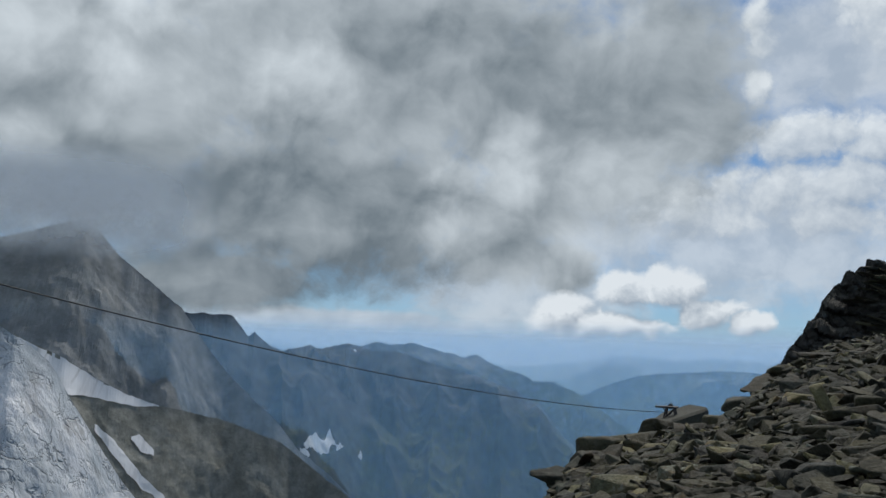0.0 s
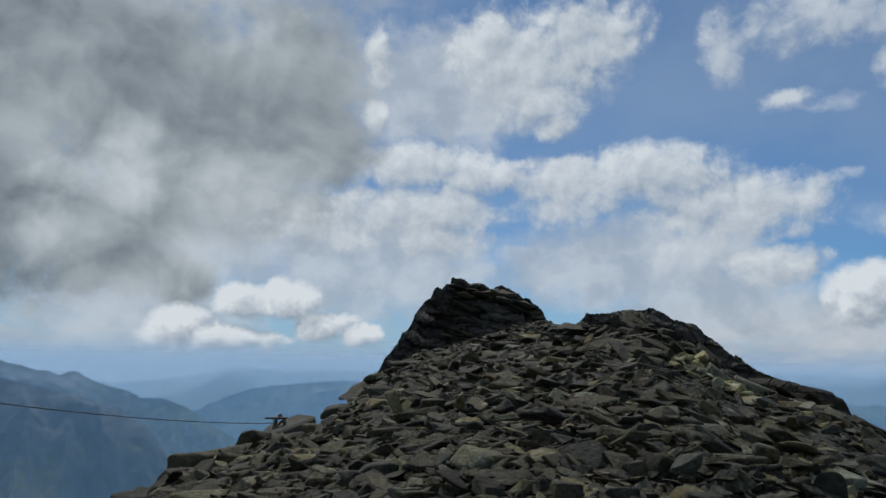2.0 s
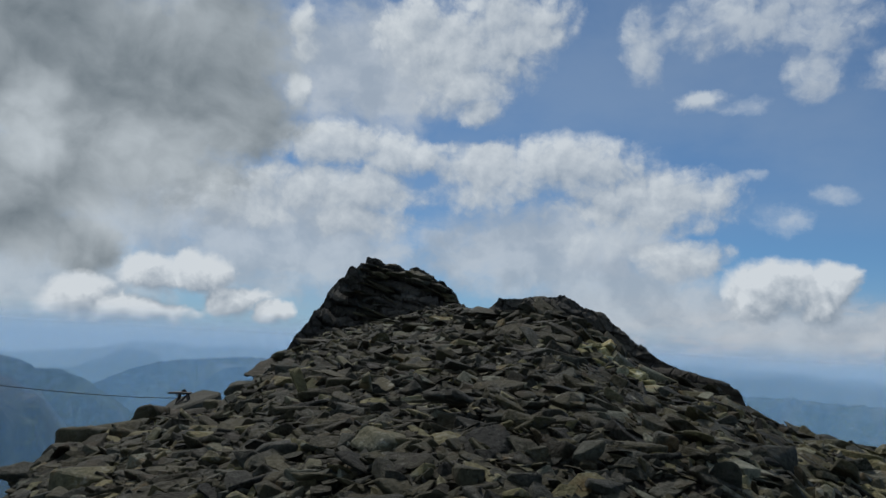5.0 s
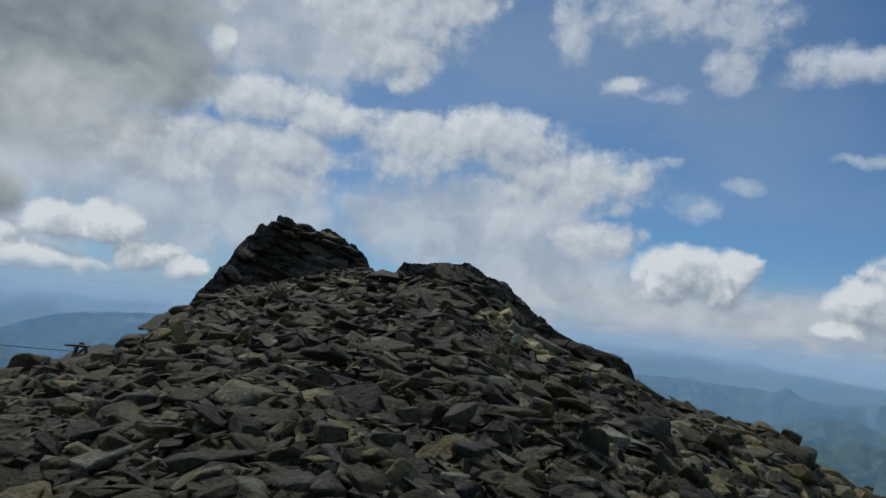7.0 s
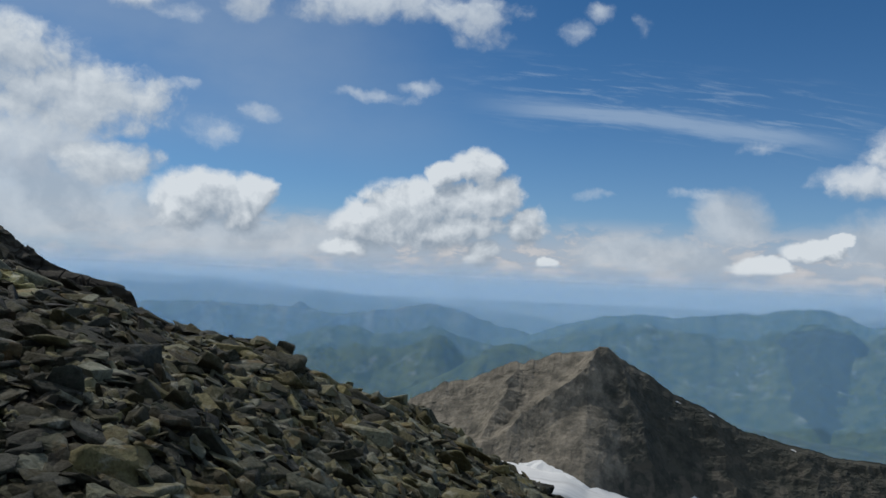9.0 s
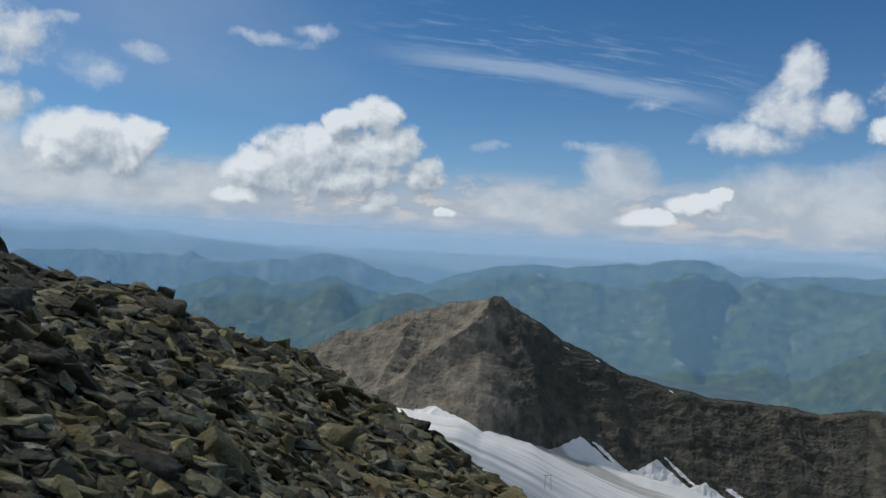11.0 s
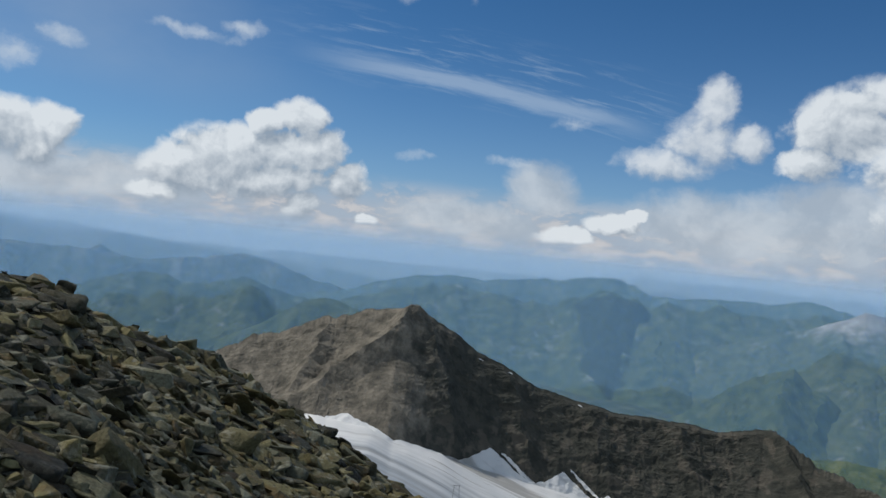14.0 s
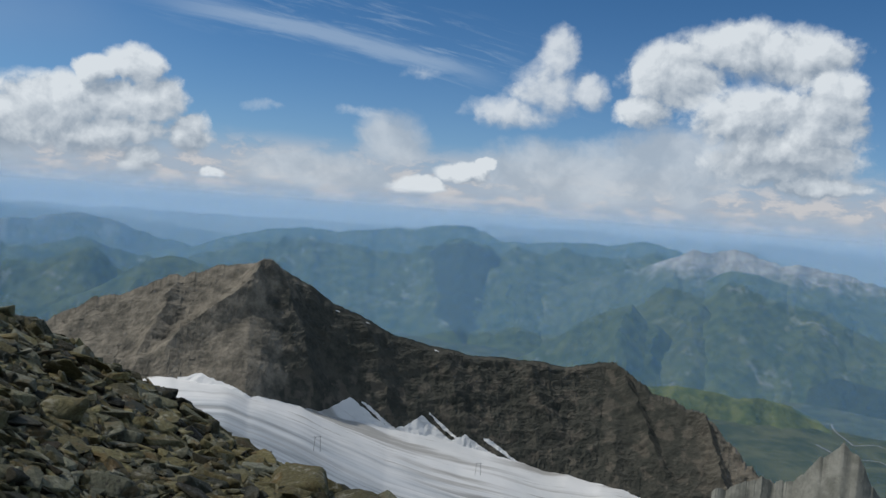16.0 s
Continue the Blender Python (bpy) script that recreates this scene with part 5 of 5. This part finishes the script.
boulder("standing_stone", "narrow tan stone standing upright among rubble", -23.55, -3.3, 6.8, 0.30, 71, 0.5, 0.55, (78, 8, 120), points=10)
boulder("standing_stone", "upright grey stone slab leaning among rubble", -28.3, -3.25, 5.6, 0.24, 74, 0.4, 0.7, (80, -10, 60), points=10)
boulder("flat_slab", "flat dark grey rectangular schist slab", -34.2, -3.65, 4.85, 0.22, 77, 0.36, 1.5, (-14, 4, -38), M_SHADESTONE)
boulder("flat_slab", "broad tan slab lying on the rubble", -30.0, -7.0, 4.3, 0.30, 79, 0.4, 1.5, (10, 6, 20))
boulder("flat_slab", "long dark slab jutting from the edge of the slope", -9.3, -8.3, 9.0, 0.46, 81, 0.55, 1.35, (4, -6, 20), M_SHADESTONE)
boulder("flat_slab", "overhanging dark slab at the edge of the slope", -7.5, -9.5, 8.6, 0.42, 83, 0.6, 1.2, (0, 5, 0), M_SHADESTONE)
boulder("flat_slab", "wide dark slab stacked on the slope edge", -12.0, -7.0, 10.5, 0.5, 85, 0.5, 1.5, (6, -8, -10), M_SHADESTONE)
boulder("boulder", "dark pointed boulder on the crest below a mast", -14.2, -5.95, 11.8, 0.5, 87, 0.75, 1.2, (0, 10, 30), M_SHADESTONE)
boulder("boulder", "dark weathered boulder beside a mast", -18.3, -5.3, 14.5, 0.55, 89, 0.62, 1.4, (0, 0, 80), M_SHADESTONE)
boulder("boulder", "dark square block on the skyline", -52.6, -1.95, 10.0, 0.36, 91, 0.5, 1.3, (6, 10, 20), M_SHADESTONE, 16)
boulder("boulder", "rounded dark boulder on the skyline", -64.4, -6.7, 7.6, 0.44, 93, 0.55, 1.3, (8, 14, 30), M_SHADESTONE, 20)
boulder("boulder", "dark flat boulder on the skyline", -69.3, -9.1, 8.2, 0.4, 95, 0.35, 1.6, (4, 8, 20), M_SHADESTONE, 16)
boulder("boulder", "jutting dark boulder with an overhanging lip", -73.0, -9.6, 9.0, 0.42, 97, 0.5, 1.4, (10, 16, 20), M_SHADESTONE, 16)
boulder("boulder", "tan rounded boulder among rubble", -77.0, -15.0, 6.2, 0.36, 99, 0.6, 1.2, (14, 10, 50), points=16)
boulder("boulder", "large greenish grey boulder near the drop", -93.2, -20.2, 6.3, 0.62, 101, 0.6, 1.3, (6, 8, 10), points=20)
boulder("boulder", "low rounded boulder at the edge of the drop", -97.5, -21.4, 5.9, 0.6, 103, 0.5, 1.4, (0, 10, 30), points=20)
boulder("boulder", "brown block perched at the slope edge", -81.6, -14.3, 8.6, 0.42, 105, 0.5, 1.4, (8, 20, 10), M_SHADESTONE)
boulder("boulder", "dark block on the falling edge", -85.0, -16.6, 8.0, 0.44, 107, 0.5, 1.4, (0, 22, 20), M_SHADESTONE)

# pale quartz-veined blocks below the crest
M_QUARTZ = stone_material("quartz_veined_schist", 0.55, 1.7)
QUARTZ = [rock_mesh("rock", 600 + i, 0.4, 1.4, 14, M_QUARTZ, 0.03, 0.03) for i in range(5)]
rnd = random.Random(17)
for i in range(34):
    k = rnd.random()
    a, e = -43.4 - 5.0 * k + rnd.gauss(0, 0.5), 0.2 - 2.9 * k
    d = 6.3
    while d < 9.8 and math.degrees(math.atan2(float(hill_z(a, d)) - EYE, d)) < e + rnd.gauss(0, 0.25):
        d += 0.1
    bx, by = bearing(a)
    ob = new("rock", rnd.choice(QUARTZ))
    ob.matrix_world = pose(float(bx * d), float(by * d), float(hill_z(a, d)) + 0.05, rnd.gauss(-14, 8), rnd.gauss(14, 8), rnd.uniform(0, 360)) @ Matrix.Scale(rnd.uniform(0.14, 0.26), 4)
    ob.parent = slope

# worn blocks along the falling edge
EDGE_ROCKS = [rock_mesh("rock", 700 + i, flat=(0.34, 0.46, 0.3)[i % 3], long=(1.3, 1.7, 1.5)[i % 3], points=(14, 18)[i % 2], mat=M_SHADESTONE, bevel=0.08, worn=0.06) for i in range(8)]
rnd = random.Random(9)
a = -56.0
while a > -101:
    d = float(smooth_curve(REACH, a, 1.0)) - rnd.uniform(0.0, 0.35)
    size = rnd.uniform(0.30, 0.52)
    bx, by = bearing(a)
    ob = new("rock", rnd.choice(EDGE_ROCKS))
    ob.matrix_world = pose(float(bx * d), float(by * d), float(hill_z(a, d)) - size * 0.10, 0, 0, a) @ pose(0, 0, 0, rnd.gauss(8, 8), rnd.gauss(18, 8), rnd.gauss(0, 25)) @ Matrix.Scale(size, 4)
    ob.parent = slope
    a -= rnd.uniform(1.1, 2.3)
a = -4.5
while a > -24:
    d = float(smooth_curve(REACH, a, 1.0)) - rnd.uniform(0.1, 0.5)
    size = rnd.uniform(0.36, 0.62) * d / 10
    bx, by = bearing(a)
    ob = new("rock", rnd.choice(EDGE_ROCKS))
    ob.matrix_world = pose(float(bx * d), float(by * d), float(hill_z(a, d)) + size * 0.06, 0, 0, a) @ pose(0, 0, 0, rnd.gauss(4, 8), rnd.gauss(-10, 8), rnd.gauss(0, 25)) @ Matrix.Scale(size, 4)
    ob.parent = slope
    a -= rnd.uniform(1.0, 2.1)

# slabs of the crest that dip to the north
rnd = random.Random(5)
slabs = []
for i in range(150):
    a = rnd.uniform(-56, -36.8) if i < 110 else rnd.uniform(-77, -56)
    d = float(smooth_curve(REACH, a, 1.0)) - abs(rnd.gauss(0, 0.32))
    z = float(hill_z(a, d))
    bx, by = bearing(a)
    dip = float(curve_of([(-77, 24), (-60, 20), (-52, 24), (-45, 36), (-42, 30), (-41, 6), (-36, 4)], a))
    m = Matrix.Translation((float(bx * d), float(by * d), z - 0.05)) @ pose(0, 0, 0, 0, 0, a) @ pose(0, 0, 0, rnd.gauss(6, 4), dip + rnd.gauss(0, 3), rnd.gauss(0, 8))
    slabs.append((rnd.choice(PLATES), m @ Matrix.Scale(rnd.uniform(0.3, 0.55), 4)))
for i in range(150):
    a = rnd.uniform(-35.0, -27.8)
    k = rnd.random()
    d = float(curve_of([(-40, 19), (-28, 21.2), (-18, 20.6)], a)) + rnd.uniform(-1.6, 2.2)
    up_ = float(curve_of(CRAG, a))
    e = -1.0 + (up_ + 0.4) * k ** 1.6 if up_ > 0 else up_ - 0.9 - 0.6 * k
    d = 21.0 + 2.0 * (e + 3) / 9 + rnd.uniform(-0.3, 0.25)
    bx, by = bearing(a)
    m = Matrix.Translation((float(bx * d), float(by * d), EYE + d * math.tan(radians(min(e, up_ - 0.9))))) @ pose(0, 0, 0, 0, 0, a) @ pose(0, 0, 0, rnd.gauss(0, 5), 12 + rnd.gauss(0, 5), rnd.gauss(0, 25))
    slabs.append((rnd.choice(PLATES), m @ Matrix.Scale(rnd.uniform(0.25, 0.5), 4)))
for i in range(22):
    a = rnd.uniform(-34.6, -27.6)
    d = float(curve_of([(-40, 20), (-28, 23), (-18, 22)], a)) - rnd.uniform(0.0, 0.5)
    bx, by = bearing(a)
    m = Matrix.Translation((float(bx * d), float(by * d), EYE + d * math.tan(radians(float(curve_of(CRAG, a)) - rnd.uniform(0.3, 1.1))))) @ pose(0, 0, 0, 0, 0, a) @ pose(0, 0, 0, rnd.gauss(0, 10), rnd.gauss(14, 8), rnd.gauss(0, 20))
    slabs.append((rnd.choice(EDGE_ROCKS), m @ Matrix.Scale(rnd.uniform(0.25, 0.55), 4)))
for i, (me, m) in enumerate(slabs):
    ob = new("slab", me)
    ob.matrix_world = m
    ob.parent = slope if i < 150 else crag


# ---------------------------------------------------------------- ropeway
def part(name, bm, mat, parent, label=""):
    me = bpy.data.meshes.new(name)
    bm.to_mesh(me)
    bm.free()
    me.materials.append(mat)
    ob = new(name, me)
    ob.parent = parent
    if label:
        tagged(ob, label)
    return ob


def bar(bm, a, b, r, sides=8):
    a, b = Vector(a), Vector(b)
    m = Matrix.Translation((a + b) / 2) @ (b - a).to_track_quat("Z", "Y").to_matrix().to_4x4()
    bmesh.ops.create_cone(bm, cap_ends=True, segments=sides, radius1=r, radius2=r, depth=(b - a).length, matrix=m)
    return bm


def ring(bm, centre, axis, r, thick, sides=20):
    m = Matrix.Translation(centre) @ Vector(axis).to_track_quat("Z", "Y").to_matrix().to_4x4()
    bmesh.ops.create_cone(bm, cap_ends=True, segments=sides, radius1=r, radius2=r, depth=thick, matrix=m)
    return bm


MX, MY, MZ = 14.4, 50.0, EYE - 4.85
mast = new("ropeway_trestle")
mast.matrix_world = pose(MX, MY, MZ, 0, 0, -30)
tagged(mast, "small rusty steel trestle anchoring a goods ropeway", "trestle")
for sx in (-1, 1):
    for sy in (-1, 1):
        part("leg", bar(bmesh.new(), (sx * 0.42, sy * 0.36, 0), (sx * 0.22, sy * 0.2, 0.86), 0.05), M_METAL, mast)
    part("cross_brace", bar(bmesh.new(), (sx * 0.40, -0.34, 0.1), (sx * 0.24, 0.22, 0.8), 0.03), M_METAL, mast)
for sy in (-1, 1):
    part("cross_brace", bar(bmesh.new(), (-0.40, sy * 0.34, 0.1), (0.24, sy * 0.22, 0.8), 0.035), M_METAL, mast)
    part("top_beam", bar(bmesh.new(), (-0.42, sy * 0.2, 0.88), (0.42, sy * 0.2, 0.88), 0.065), M_METAL, mast)
part("sheave", ring(bmesh.new(), (0, 0, 0.93), (0, 1, 0), 0.17, 0.09), M_METAL, mast)
part("cable_socket", bar(bmesh.new(), (-0.95, 0, 0.84), (-0.4, 0, 0.86), 0.07), M_METAL, mast)
part("tie_rod", bar(bmesh.new(), (-0.5, 0.1, 0.82), (-0.2, 0.1, 0.3), 0.03), M_METAL, mast)

knoll = new("rock_knoll", rock_mesh("rock_knoll", 131, 0.9, 1.2, 24, M_SHADESTONE))
knoll.matrix_world = pose(MX, MY, MZ - 0.88, 0, 0, 25) @ Matrix.Scale(4.4, 4)
tagged(knoll, "dark rock knoll under the trestle", "rock", "", "")

# the rope hangs from the trestle towards the upper station
rope = bpy.data.curves.new("ropeway_cable", "CURVE")
rope.dimensions, rope.bevel_depth, rope.bevel_resolution = "3D", 0.02, 2
line = rope.splines.new("POLY")
line.points.add(40)
for i, p in enumerate(line.points):
    s = 0.2 + 62 * i / 40
    p.co = (14.2 - 0.66743 * s, 49.9 - 0.74468 * s, EYE - 4.297 + 0.06475 * s + 0.0017684 * s * s, 1)
rope.materials.append(M_CABLE)
tagged(new("ropeway_cable", rope), "thin dark steel ropeway cable sagging across the valley", "cable")


# ---------------------------------------------------------------- ski lift on the snowfield
def lift_pylon(az, el, d, tall):
    bx, by = bearing(az)
    top = new("lift_pylon")
    top.matrix_world = pose(float(bx * d), float(by * d), EYE + d * math.tan(radians(el)), 0, 0, az + 20)
    w = tall * 0.28
    for sx in (-1, 1):
        part("leg", bar(bmesh.new(), (sx * w * 1.1, 0, -3), (sx * w * 0.8, 0, tall), tall * 0.022), M_PYLON, top)
        part("sheave_train", bar(bmesh.new(), (sx * w * 0.9, -tall * 0.12, tall * 1.02), (sx * w * 0.9, tall * 0.12, tall * 1.02), tall * 0.03), M_PYLON, top)
    part("crossbar", bar(bmesh.new(), (-w * 1.2, 0, tall), (w * 1.2, 0, tall), tall * 0.028), M_PYLON, top)
    return tagged(top, "grey steel drag lift portal standing on snow", "lift pylon", "lift pylons")


lift_pylon(-90.4, -17.6, 690, 10.5)
lift_pylon(-102.4, -18.5, 760, 9.0)
